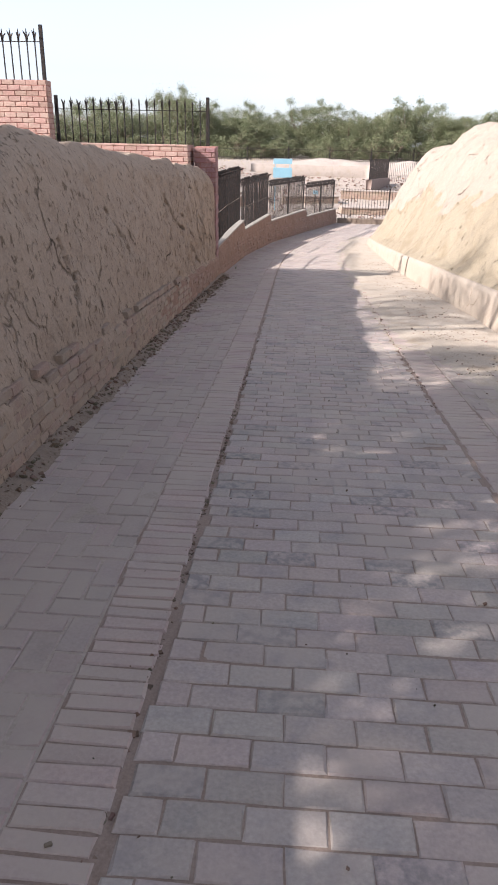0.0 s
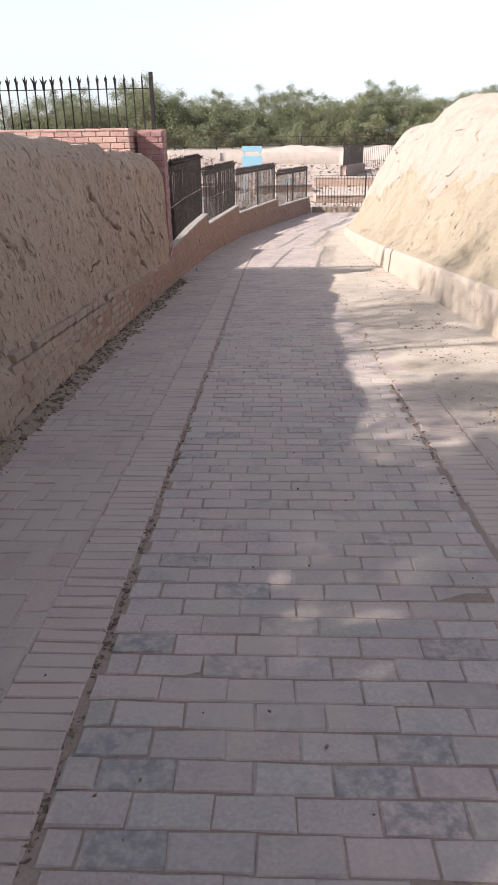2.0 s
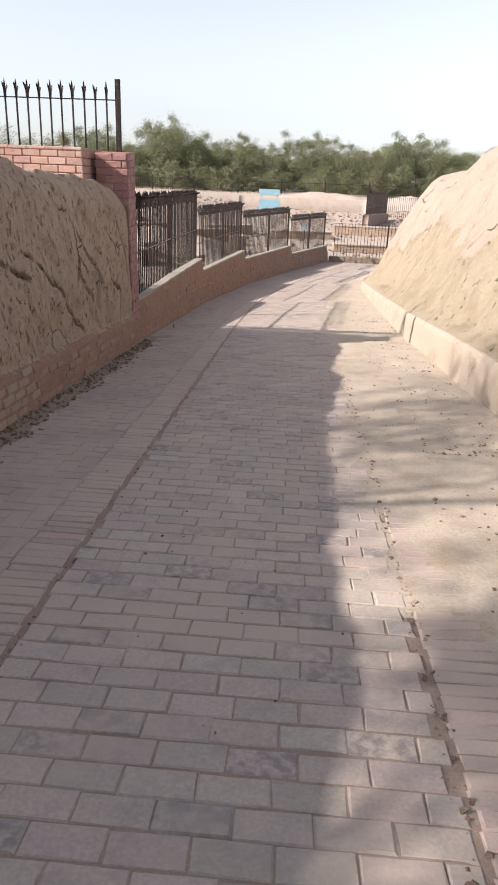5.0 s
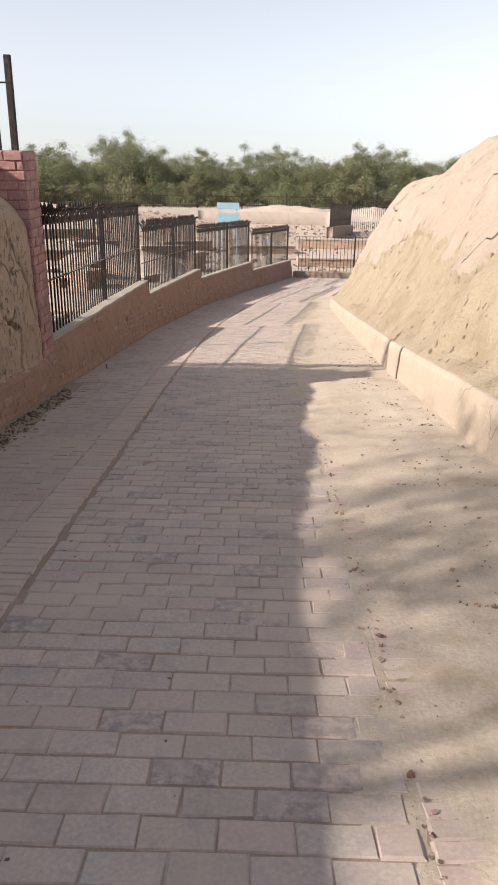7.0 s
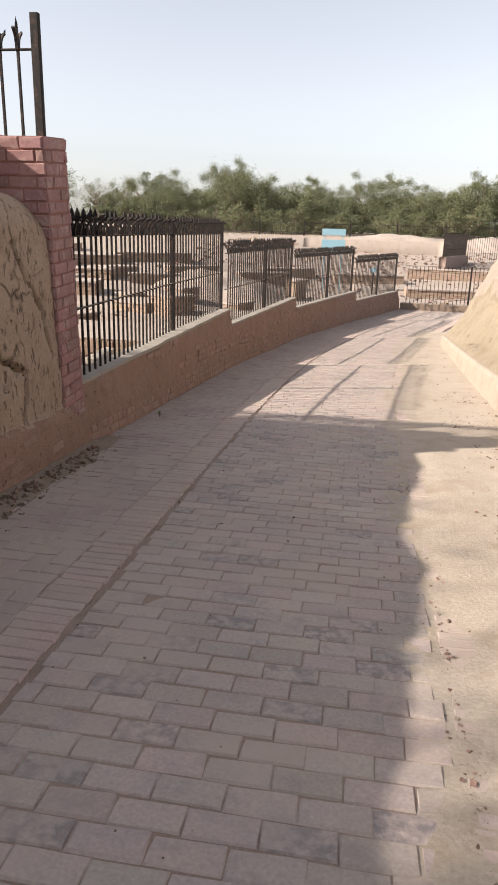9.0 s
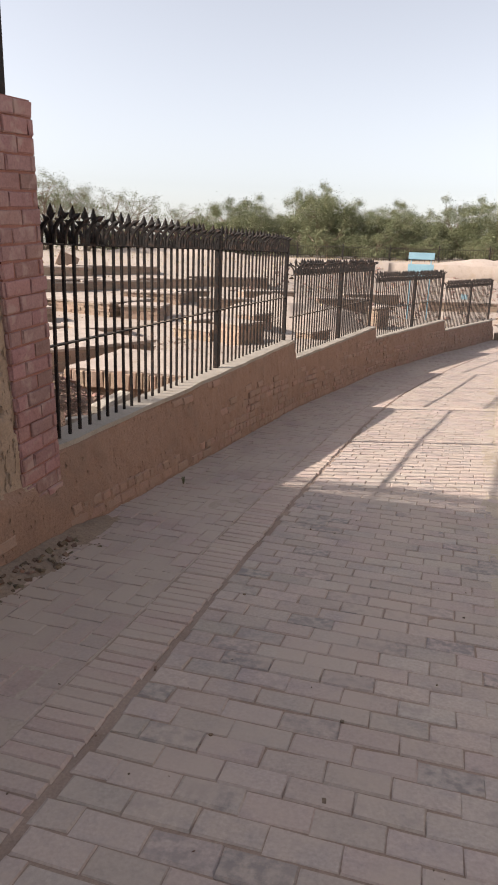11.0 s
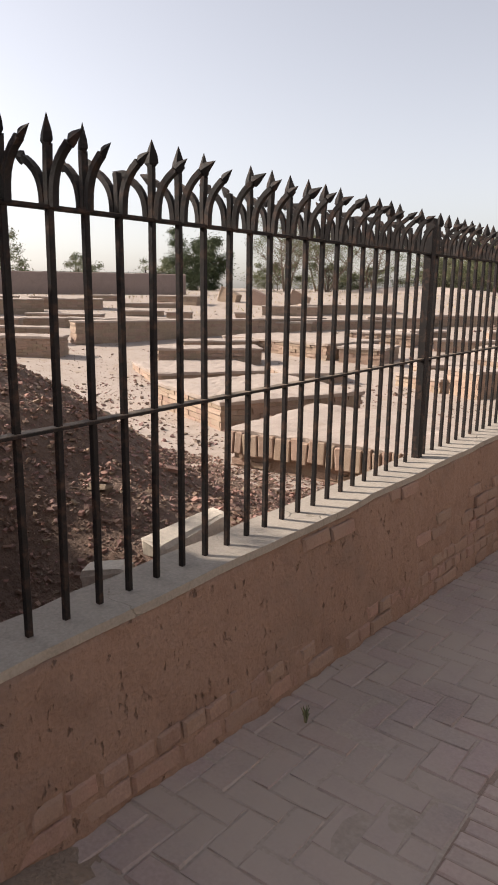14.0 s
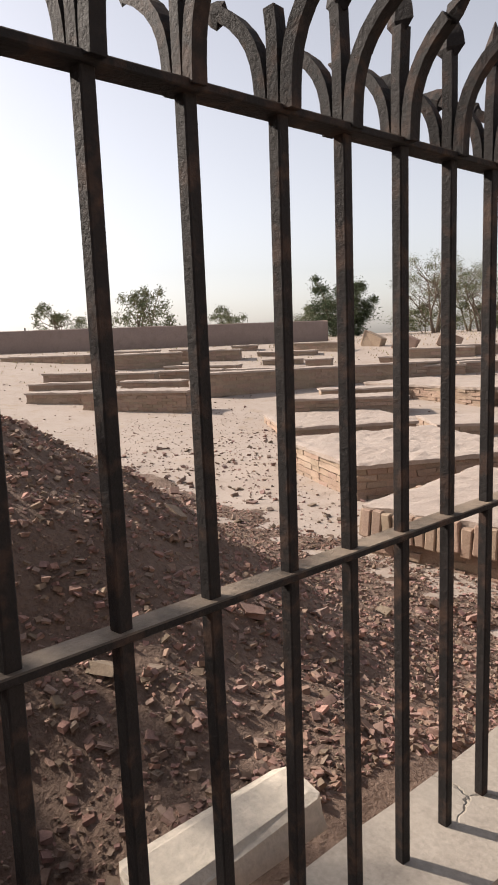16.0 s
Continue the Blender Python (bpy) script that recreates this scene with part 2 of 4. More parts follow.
def tube(bm, path, radii, sides=6):
    """A tapered rod through the points of path."""
    rings = []
    for i, p in enumerate(path):
        p = Vector(p)
        a, b = Vector(path[max(i - 1, 0)]), Vector(path[min(i + 1, len(path) - 1)])
        q = (b - a).to_track_quat("Z", "Y")
        rings.append([bm.verts.new(p + q @ Vector((radii[i] * math.cos(2 * math.pi * (k + 0.5) / sides), radii[i] * math.sin(2 * math.pi * (k + 0.5) / sides), 0))) for k in range(sides)])
    for r0, r1 in zip(rings, rings[1:]):
        for k in range(sides):
            bm.faces.new((r0[k], r0[(k + 1) % sides], r1[(k + 1) % sides], r1[k]))
    bm.faces.new(rings[0][::-1])
    bm.faces.new(rings[-1])


def chamfer_box(l, w, h, c):
    """Corner list and faces of a block with a bevelled rim on top, its top at z = 0."""
    a, b = l / 2, w / 2
    v = []
    for dx, dy, z in ((a, b, -h), (a, b, -c), (a - c, b - c, 0)):
        v += [(-dx, -dy, z), (dx, -dy, z), (dx, dy, z), (-dx, dy, z)]
    f = [(8, 9, 10, 11)]
    for k in (0, 4):
        for i in range(4):
            j = (i + 1) % 4
            f.append((k + i, k + j, k + 4 + j, k + 4 + i))
    return np.array(v), f


def lay(parent, piece_name, rest_name, shape, mat, places, near):
    """Pieces at their places (matrices): those in near, a stretch of y, as objects on shared meshes, the others joined."""
    v, f = shape
    meshes = []
    for k in range(4):
        jig = v + np.random.uniform(-0.0035, 0.0035, v.shape)
        meshes.append(mesh_of(piece_name, jig, f, mat))
    verts, faces, count = [], [], 0
    for m in places:
        if near[0] <= m.translation.y <= near[1] and count < 300:
            piece(piece_name, random.choice(meshes), parent, m)
            count += 1
        else:
            base = len(verts)
            a = np.array(m)
            verts.extend((v + np.random.uniform(-0.003, 0.003, v.shape)) @ a[:3, :3].T + a[:3, 3])
            faces.extend(tuple(base + i for i in q) for q in f)
    if verts:
        ob = new(rest_name, mesh_of(rest_name, verts, faces, mat))
        ob.parent = parent
        ob["kind"] = "stuff"


def fbm(x, y, z, octaves=4):
    return noise.fractal(Vector((x, y, z)), 1.0, 2.0, octaves)


# ---- lie of the land ----


def smooth(a, b, x):
    t = min(1.0, max(0.0, (x - a) / (b - a)))
    return t * t * (3 - 2 * t)


def road_z(y):
    return float(np.interp(y, [-50, 0, 22, 25, 28, 34, 38.5, 44, 52, 60, 70, 90, 3000], [0.1, 0, -1.463, -1.63, -1.77, -1.96, -2.0, -1.9, -1.2, -0.45, 0.35, 0.6, 0.8]))


def bend(y):
    return 0.01 * max(0.0, min(y, 40) - 20) ** 2


def lane(y):
    """How far the paving's own axis lies aside at y: the bend, and a slight skew along the straight."""
    return bend(y) + float(np.interp(y, [-3, 5, 17, 30], [0.09, 0.0, -0.135, 0.0]))


def dig_z(x, y):
    r = math.hypot(x + 1.3, y - 16.2)
    w = smooth(-1.5, -9, x) if y > 30 else 1.0
    z = w * float(np.interp(r, [0, 14, 20, 28, 36, 60, 120, 3000], [-1.45, -1.4, -1.1, -0.5, 0.1, 0.4, 0.6, 0.8])) + (1 - w) * road_z(y)
    reach = 20.3 + 0.25 * max(0.0, -x - 3)
    bank = 0.85 * (1 - smooth(16.6, reach, y)) * smooth(-20, -11, x)
    bank += 0.92 * math.exp(-(((x + 5.0) / 1.6) ** 2 + ((y - 17.2) / 1.75) ** 2)) - 0.62 * math.exp(-(((x + 2.85) / 0.7) ** 2 + ((y - 16.25) / 0.7) ** 2))
    return z + bank


def land_z(x, y):
    """Height of the bare ground everywhere."""
    xs = x - bend(y)
    road = road_z(y)
    if xs > -2.05 and y < 38.5 or x > 2:
        return road - 0.05 if -1.8 < xs < 1.5 else road - 0.012
    if y < 15.2:
        return road - 0.1
    return dig_z(x, y)


def grid(name, xs, ys, zfun, mat, label, category="", kind="structure", smooth_faces=True):
    verts = [(x, y, zfun(x, y)) for y in ys for x in xs]
    n = len(xs)
    faces = [(j * n + i, j * n + i + 1, (j + 1) * n + i + 1, (j + 1) * n + i) for j in range(len(ys) - 1) for i in range(n - 1)]
    ob = new(name, mesh_of(name, verts, faces, mat, smooth_faces))
    return tagged(ob, label, category, kind=kind)


far = [70, 90, 120, 170, 260, 500, 1000, 2500]
gx = [-v for v in far[::-1]] + list(np.arange(-60, -14, 1.6)) + list(np.arange(-14, 8, 0.22)) + list(np.arange(8, 62, 3.0)) + far
gy = [-v for v in far[::-1]] + list(np.arange(-60, -4, 5.0)) + list(np.arange(-4, 14.8, 0.4)) + list(np.arange(14.8, 40, 0.22)) + list(np.arange(40, 70, 1.2)) + far
grid("ground", gx, gy, lambda x, y: land_z(x, y) - (0.13 if -11 < x < -2.25 and 15.5 < y < 20 else 0) + (0.03 * fbm(x * 1.3, y * 1.3, 0) if (x < -2.3 and abs(x) < 60 and y > 15.3 or y > 39 and y < 120) else 0.0) + (0.012 * fbm(x * 3, y * 3, 2) if 1.45 < x < 2.3 and y < 30 else 0.0),
     M_SOIL, "pale dusty earth with scattered dry litter", "ground")

# ---- the brick path ----

def road_m(x, y, z=0.0, turn=0.0):
    """Pose of a piece lying on the road, x across from the straight road's axis."""
    slope = (road_z(y + 0.1) - road_z(y - 0.1)) / 0.2
    swing = math.atan((lane(y + 0.1) - lane(y - 0.1)) / 0.2)
    return Matrix.Translation((x + lane(y), y, road_z(y) + z)) @ Euler((math.atan(slope), 0, -swing)).to_matrix().to_4x4() @ Matrix.Rotation(turn, 4, "Z")


def strip(name, x0, x1, y0, y1, z, mat, label, rough=0.0018):
    n, m = int((y1 - y0) / 0.11), 48
    verts, faces = [], []
    for j in range(n + 1):
        y = y0 + (y1 - y0) * j / n
        for k in range(m):
            x = x0 + (x1 - x0) * k / (m - 1)
            dip = 0.010 * math.exp(-((x + 0.485) / 0.03) ** 2) * (0.7 + fbm(0, y * 3, 1)) + 0.004 * math.exp(-((x - 1.17) / 0.03) ** 2)
            verts.append((x + lane(y), y, road_z(y) + z + rough * fbm(x * 2.5, y * 2.5, 1) - dip))
    faces = [(j * m + k, j * m + k + 1, (j + 1) * m + k + 1, (j + 1) * m + k) for j in range(n) for k in range(m - 1)]
    return tagged(new(name, mesh_of(name, verts, faces, mat, True)), label, "path", kind="structure")


strip("path_bed", -0.78, 1.50, -3.0, 38.2, -0.0052, M_BED, "reddish sand filling between the paving bricks", 0.0016)
strip("path_bed_side", -2.0, -0.765, -3.0, 38.2, -0.0045, M_DUST, "trodden dust lying in and over the side paving", 0.0045)
strip("path_bed_verge", 1.47, 2.5, -3.0, 27.0, -0.0035, M_DUST, "trodden dust over the paving beside the verge", 0.0062)

# ---- mud wall along the path ----


def mud_top(y):
    return float(np.interp(y, [-6, 2.5, 4.4, 4.75, 6, 7.2, 8.8, 12, 14.2, 15.0], [1.5, 1.32, 1.24, 1.64, 1.71, 1.62, 1.54, 1.36, 1.22, 1.07]))


def mud_base_x(y):
    return -1.63 - 0.0145 * y


CRACKS = (((13.90, 1.22), (14.0, 1.0), (14.08, 0.93), (14.38, 0.80), (14.36, 0.6), (14.28, 0.44)), ((13.52, 0.93), (13.49, 0.70)), ((14.39, 1.76), (14.5, 1.5), (14.68, 1.3), (14.74, 1.1), (14.82, 0.92)),
          ((15.0, 0.98), (14.95, 0.8), (15.0, 0.66)), ((12.87, 1.65), (13.2, 1.4), (13.45, 1.2), (13.6, 1.0), (13.85, 0.76)), ((11.28, 1.39), (11.6, 1.3), (12.05, 1.04), (12.4, 0.8), (12.79, 0.46)),
          ((10.2, 1.34), (10.43, 1.02)), ((10.49, 1.6), (10.9, 1.3), (11.45, 1.12)), ((12.9, 1.1), (13.2, 0.86), (13.35, 0.6)), ((7.4, 1.5), (7.7, 1.2), (7.75, 1.0)), ((5.6, 1.25), (5.75, 0.9)))


def crack_depth(y, h):
    """Depth of the cracks in the mud face at y, h above the path."""
    deep = 0.0
    for line in CRACKS:
        if line[0][0] - 0.5 < y < line[-1][0] + 0.5:
            wide = 0.045 if len(line) == 2 and y > 13 else 0.014
            for (y0, h0), (y1, h1) in zip(line, line[1:]):
                dy, dh = y1 - y0, h1 - h0
                k = min(1.0, max(0.0, ((y - y0) * dy + (h - h0) * dh) / (dy * dy + dh * dh)))
                d = math.hypot(y - y0 - k * dy + 0.03 * fbm(y * 5, h * 5, 33), h - h0 - k * dh + 0.03 * fbm(y * 5, h * 5, 36))
                deep = max(deep, 0.2 * (1 - smooth(wide * 0.7, wide * 1.25, d)))
    return deep


def lean_back(y):
    """Batter of the mud face: most along the middle, almost none where it meets the pier."""
    return (0.30 + 0.20 * smooth(3, 5, y) * (1 - smooth(9.5, 11.5, y))) * (1 - 0.8 * smooth(12.6, 14.8, y))


def mud_point(u, y):
    """u: 0 at the foot of the face, 1 at the brow, 2 on the flat behind."""
    zb, zt = road_z(y) - 0.06, mud_top(y) + 0.05 * fbm(0, y * 1.5, 7)
    xb = mud_base_x(y)
    if u <= 1:
        z = zb + (zt - zb) * u
        h = z - road_z(y)
        x = xb - lean_back(y) * u ** 1.3 - 0.16 * max(0.0, (u - 0.86) / 0.14) ** 2 + 0.045 * (1 - smooth(0.37, 0.43, h + 0.03 * fbm(y * 2, 0, 14)))
        k = 0.045 * fbm(y * 0.9, z * 1.1, 3) + 0.022 * fbm(y * 4, z * 3, 9) + 0.016 * fbm(y * 12, z * 6, 5)
        scab = 0.03 * smooth(0.0, 0.05, fbm(y * 2.2, z * 2.0, 27) + 0.3 * fbm(y * 9, z * 6, 28)) * smooth(9, 12, y) * (1 - smooth(13.9, 14.5, y)) * smooth(0.4, 0.5, h)
        x += k * (0.3 + 0.7 * smooth(0.38, 0.5, h)) * (1 - 0.6 * smooth(11.5, 13.5, y)) - scab - crack_depth(y, h)
        return (x, y, z)
    v = u - 1
    if v > 1.1:
        return (xb - 9.5, y, road_z(y) - 0.3)
    x = xb - lean_back(y) - 0.16 - 6.5 * v ** 1.5
    rough = 0.07 * fbm(x * 1.5, y * 1.5, 4)
    lift = 0.35 * smooth(0.25, 0.9, v) * (1 - smooth(10, 15, y)) + (0.4 * smooth(0.05, 0.3, v) if y < 4.7 else 0)
    return (x, y, zt - 0.02 * smooth(0, 0.1, v) + rough * smooth(0, 0.15, v) + lift)


us = list(np.linspace(0, 1, 84)) + list(1 + np.linspace(0.02, 1, 22)) + [2.2]
wy = list(np.arange(-6, 1.5, 0.25)) + list(np.arange(1.5, 9.5, 0.045)) + list(np.arange(9.5, 15.02, 0.024)) + [15.06]
n = len(us)
verts = [mud_point(u, y) for y in wy for u in us]
faces = [(j * n + i, (j + 1) * n + i, (j + 1) * n + i + 1, j * n + i + 1) for j in range(len(wy) - 1) for i in range(n - 1)]
face = mesh_of("wall_west", verts, faces, M_MUD, True)
face.materials.append(M_PLASTER)
face.polygons.foreach_set("material_index", [int(verts[f[0]][2] - road_z(verts[f[0]][1]) < 0.40 + 0.05 * fbm(verts[f[0]][1] * 2, 0, 14) and verts[f[0]][1] > 8.6 + 1.2 * fbm(verts[f[0]][2] * 3, 1, 2) and f[0] % n < 60) for f in faces])
wall_west = tagged(new("wall_west", face), "tall cracked mud-plastered wall with an eroded brick foot", "wall", kind="structure")

# ---- low walls with coping, bay by bay ----
BAYS = [((-1.80, 15.36), (-1.74, 21.83), -0.435), ((-1.74, 21.83), (-1.22, 27.5), -0.72), ((-1.22, 27.5), (0.10, 33.4), -0.98), ((0.10, 33.4), (1.63, 38.3), -1.29)]
bay_walls = []


def bay_wall(a, b, top, number):
    a, b = Vector((*a, 0)), Vector((*b, 0))
    d = (b - a).normalized()
    back = Vector((-d.y, d.x, 0))
    length = (b - a).length
    nu, nv = int(length / (0.03 if number == 1 else 0.08)), 30
    verts, faces = [], []
    for j in range(nu + 1):
        p = a + d * length * j / nu
        zb = road_z(p.y) - 0.08
        for i in range(nv + 1):
            u = i / nv
            z = zb + (top - 0.035 - zb) * u
            k = 0.018 * fbm(p.y * 1.3, z * 1.5, 3) + 0.012 * fbm(p.y * 7, z * 4, 8) + 0.010 * fbm(p.y * 16, z * 9, 5)
            q = p + back * (0.10 * u - k)
            verts.append((q.x, q.y, z))
        q = p + back * 0.335
        verts.append((q.x, q.y, top - 0.035))
        verts.append((q.x, q.y, min(zb, -1.5) - 0.3))
    m = nv + 3
    faces = [(j * m + i, (j + 1) * m + i, (j + 1) * m + i + 1, j * m + i + 1) for j in range(nu) for i in range(m - 1)]
    faces += [tuple(range(m))[::-1], tuple(nu * m + i for i in range(m))]
    w = tagged(new("wall_%d" % (number + 1), mesh_of("bay_wall", verts, faces, M_PLASTER, True)), "low mud-plastered brick wall stepping down along the path", "wall", kind="structure")
    bm = bmesh.new()
    step = 0.16
    for j in range(int(length / step)):
        p = a + d * (j + 0.5) * length / int(length / step) + back * 0.223
        vs = box(bm, (length / int(length / step) + 0.001, 0.25, 0.035), (p.x, p.y, top - 0.0175), math.degrees(math.atan2(d.y, d.x)), jitter=0.0)
    bmesh.ops.remove_doubles(bm, verts=bm.verts, dist=0.003)
    for v in bm.verts:
        v.co += Vector((0.010 * fbm(v.co.x * 4, v.co.y * 4, 1), 0, 0.008 * fbm(v.co.x * 4, v.co.y * 4, 2)))
    part("coping", bm, M_CONCRETE, w, "worn grey concrete coping")
    return w


for i, (a, b, top) in enumerate(BAYS):
    bay_walls.append(bay_wall(a, b, top, i + 1))

# ---- iron railings ----


def ring_bar(bm, path, w, t):
    """A flat bar of width w and thickness t swept along a path in the xz plane."""
    rings = []
    for i, p in enumerate(path):
        a, b = path[max(i - 1, 0)], path[min(i + 1, len(path) - 1)]
        dx, dz = b[0] - a[0], b[1] - a[1]
        l = math.hypot(dx, dz)
        nx, nz = dz / l * t / 2, -dx / l * t / 2
        rings.append([bm.verts.new((p[0] + s * nx, y, p[1] + s * nz)) for s, y in ((-1, -w / 2), (1, -w / 2), (1, w / 2), (-1, w / 2))])
    for r0, r1 in zip(rings, rings[1:]):
        for k in range(4):
            bm.faces.new((r0[k], r0[(k + 1) % 4], r1[(k + 1) % 4], r1[k]))
    bm.faces.new(rings[0][::-1])
    bm.faces.new(rings[-1])


def spear(bm, x, z, angle, size=1.0):
    """A forged leaf-shaped point at (x, z) leaning by angle in the xz plane."""
    r = Matrix.Translation((x, 0, z)) @ Matrix.Rotation(angle, 4, "Y")
    prof = ((0.0, 0.012), (0.012, 0.024), (0.03, 0.021), (0.075, 0.001))
    rings = []
    for h, w in prof:
        rings.append([bm.verts.new(r @ Vector((sx * w * size, sy * 0.45 * w * size, h * size))) for sx, sy in ((-1, 0), (0, -1), (1, 0), (0, 1))])
    for r0, r1 in zip(rings, rings[1:]):
        for k in range(4):
            bm.faces.new((r0[k], r0[(k + 1) % 4], r1[(k + 1) % 4], r1[k]))
    bm.faces.new(rings[0][::-1])
    bm.faces.new(rings[-1])


def prong_mesh(seed, side=0, tip=True):
    """A spear-tipped prong; side -1 or 1 curves to that side of the railing, 0 stands upright; x is across the railing."""
    rng = random.Random(seed)
    bm = bmesh.new()
    if side == 0:
        ring_bar(bm, [(0, 0), (0, 0.10), (rng.uniform(-.006, .006), 0.172 if tip else 0.13)], 0.022, 0.018)
        if tip:
            spear(bm, 0, 0.165, rng.uniform(-0.08, 0.08), 1.15)
    else:
        reach, rise = 0.105 * rng.uniform(0.85, 1.15), rng.uniform(0.15, 0.172) if side > 0 else rng.uniform(0.13, 0.15)
        pts = [(side * 0.021, 0.0)]
        for k in range(1, 8):
            a = k / 7
            pts.append((side * (0.021 + 0.006 * a + (reach - 0.03) * a ** 3.0), rise * a ** 0.88))
        ring_bar(bm, pts, 0.022, 0.019)
        if tip:
            spear(bm, pts[-1][0] - side * 0.004, pts[-1][1] - 0.003, side * rng.uniform(0.7, 1.25), rng.uniform(0.75, 0.95))
    me = bpy.data.meshes.new("prong")
    bm.to_mesh(me)
    bm.free()
    me.materials.append(M_IRON)
    return me


PRONGS = {side: [prong_mesh(k * 3 + side, side) for k in range(5)] + [prong_mesh(90 + side, side, False)] for side in (-1, 0, 1)}


def bar_mesh(h, w=0.0205):
    bm = bmesh.new()
    box(bm, (w, w, h), (0, 0, h / 2), bevel=0.002)
    me = bpy.data.meshes.new("bar")
    bm.to_mesh(me)
    bm.free()
    me.materials.append(M_IRON)
    return me


def railing(label, a, b, zbase, height, mid, spacing=0.141, first=None, posts=(0, 1), post_h=None, finials=True, group="railings", sink=0.03, post_w=0.066, splay=1.0):
    """One railing panel between plan points a and b; across (local x) is to the right of a to b."""
    a, b = Vector((*a, 0)), Vector((*b, 0))
    d = b - a
    length = d.length
    rz = math.degrees(math.atan2(d.y, d.x)) - 90
    root = thing("railing_panel", label, "railing", group, at=(a.x, a.y, zbase), rz=rz)
    for z in (height, mid) if mid else (height,):
        bm = bmesh.new()
        box(bm, (0.042, length - 0.02, 0.012), (0, length / 2, z), bevel=0.002)
        for v in bm.verts:
            v.co.z += 0.004 * math.sin(v.co.y * 2.0)
        part("rail", bm, M_IRON, root)
    bar = bar_mesh(height + sink)
    n = int((length - 0.08) / spacing)
    start = first if first is not None else (length - (n - 1) * spacing) / 2
    for k in range(n):
        y = start + k * spacing
        if y > length - 0.05:
            break
        o = piece("bar", bar, root, pose(0, y + random.uniform(-0.003, 0.003), -sink, random.uniform(-0.25, 0.25), random.uniform(-0.25, 0.25), random.uniform(-6, 6)))
        if finials:
            twist = random.uniform(-7, 7)
            for side, nm in ((-1, "curved_prong"), (0, "upright_prong"), (1, "curved_prong")):
                piece(nm, PRONGS[side][random.randrange(5) if random.random() > 0.05 else 5], o, pose(0, 0, height + sink, 0, 0, twist) @ Matrix.Diagonal((splay, 1, 0.4 + 0.6 * splay, 1)))
    for e in posts:
        bm = bmesh.new()
        ph = post_h or height + 0.21
        box(bm, (post_w * 0.75, post_w, ph + sink), (0, e * length, (ph - sink) / 2), bevel=0.003)
        part("post", bm, M_IRON, root)
    return root


def fence_at(y):
    return -2.017 - 0.016 * (y - 17)


IRON = "black-painted iron railing with three-pronged spear tops on the low wall"
railing(IRON, (fence_at(15.40), 15.40), (fence_at(18.88), 18.88), -0.435, 1.27, 0.63, first=0.054, posts=(1,))
railing(IRON, (fence_at(18.88), 18.88), (-2.0, 21.72), -0.435, 1.27, 0.63, first=0.10, posts=(1,))
for (a, b, top) in BAYS[1:]:
    a, b = Vector(a), Vector(b)
    d = (b - a).normalized()
    back = Vector((-d.y, d.x)) * 0.25
    p, q = a + back + d * 0.12, b + back - d * 0.06
    m = p.lerp(q, 0.52)
    railing(IRON, p, m, top, 1.22, 0.6, posts=(1,), post_h=1.36)
    railing(IRON, m, q, top, 1.22, 0.6, posts=(1,), post_h=1.36)

# ---- brick pier and cross wall with its railing ----


def brick_block(name, x0, x1, y0, y1, z0, z1, label, sides, kind="structure", near=(14, 16), mat=None):
    """A brick-built block: mortar core with courses of bricks set proud on the sides given (of 'S', 'E', 'N', 'T')."""
    bm = bmesh.new()
    box(bm, (x1 - x0, y1 - y0, z1 - z0), ((x0 + x1) / 2, (y0 + y1) / 2, (z0 + z1) / 2))
    me = bpy.data.meshes.new(name)
    bm.to_mesh(me)
    bm.free()
    me.materials.append(M_REDJOINT)
    core = tagged(new(name, me), label, "wall", kind=kind)
    course, blen = 0.092, 0.232
    n = int((z1 - z0) / course)
    faces = []
    if "E" in sides:
        faces.append((Vector((x1, y0, 0)), Vector((0, 1, 0)), y1 - y0, Vector((1, 0, 0))))
    if "S" in sides:
        faces.append((Vector((x0, y0, 0)), Vector((1, 0, 0)), x1 - x0, Vector((0, -1, 0))))
    if "N" in sides:
        faces.append((Vector((x1, y1, 0)), Vector((-1, 0, 0)), x1 - x0, Vector((0, 1, 0))))
    out = {}
    for o, d, length, nrm in faces:
        rot = Matrix((d, Vector((0, 0, 1)), nrm)).transposed().to_4x4()
        for c in range(n):
            z = z0 + (c + 0.5) * (z1 - z0) / n
            s = -(c % 2) * blen / 2 + random.uniform(-0.01, 0.01)
            while s < length - 0.02:
                e0, e1 = max(s, 0.0), min(s + blen - 0.012, length)
                if e1 - e0 > 0.03:
                    key = round((e1 - e0) / 0.02)
                    out.setdefault(key, []).append(Matrix.Translation(o + d * (e0 + e1) / 2 + Vector((0, 0, z)) + nrm * random.uniform(0.006, 0.016)) @ rot @ Matrix.Rotation(random.uniform(-0.012, 0.012), 4, "Z"))
                s += blen
    for key, ms in sorted(out.items()):
        shape = chamfer_box(key * 0.02, (z1 - z0) / n - 0.012, 0.05, 0.006)
        lay(core, "brick", "brickwork", shape, mat or M_REDBRICK, ms, near)
    return core


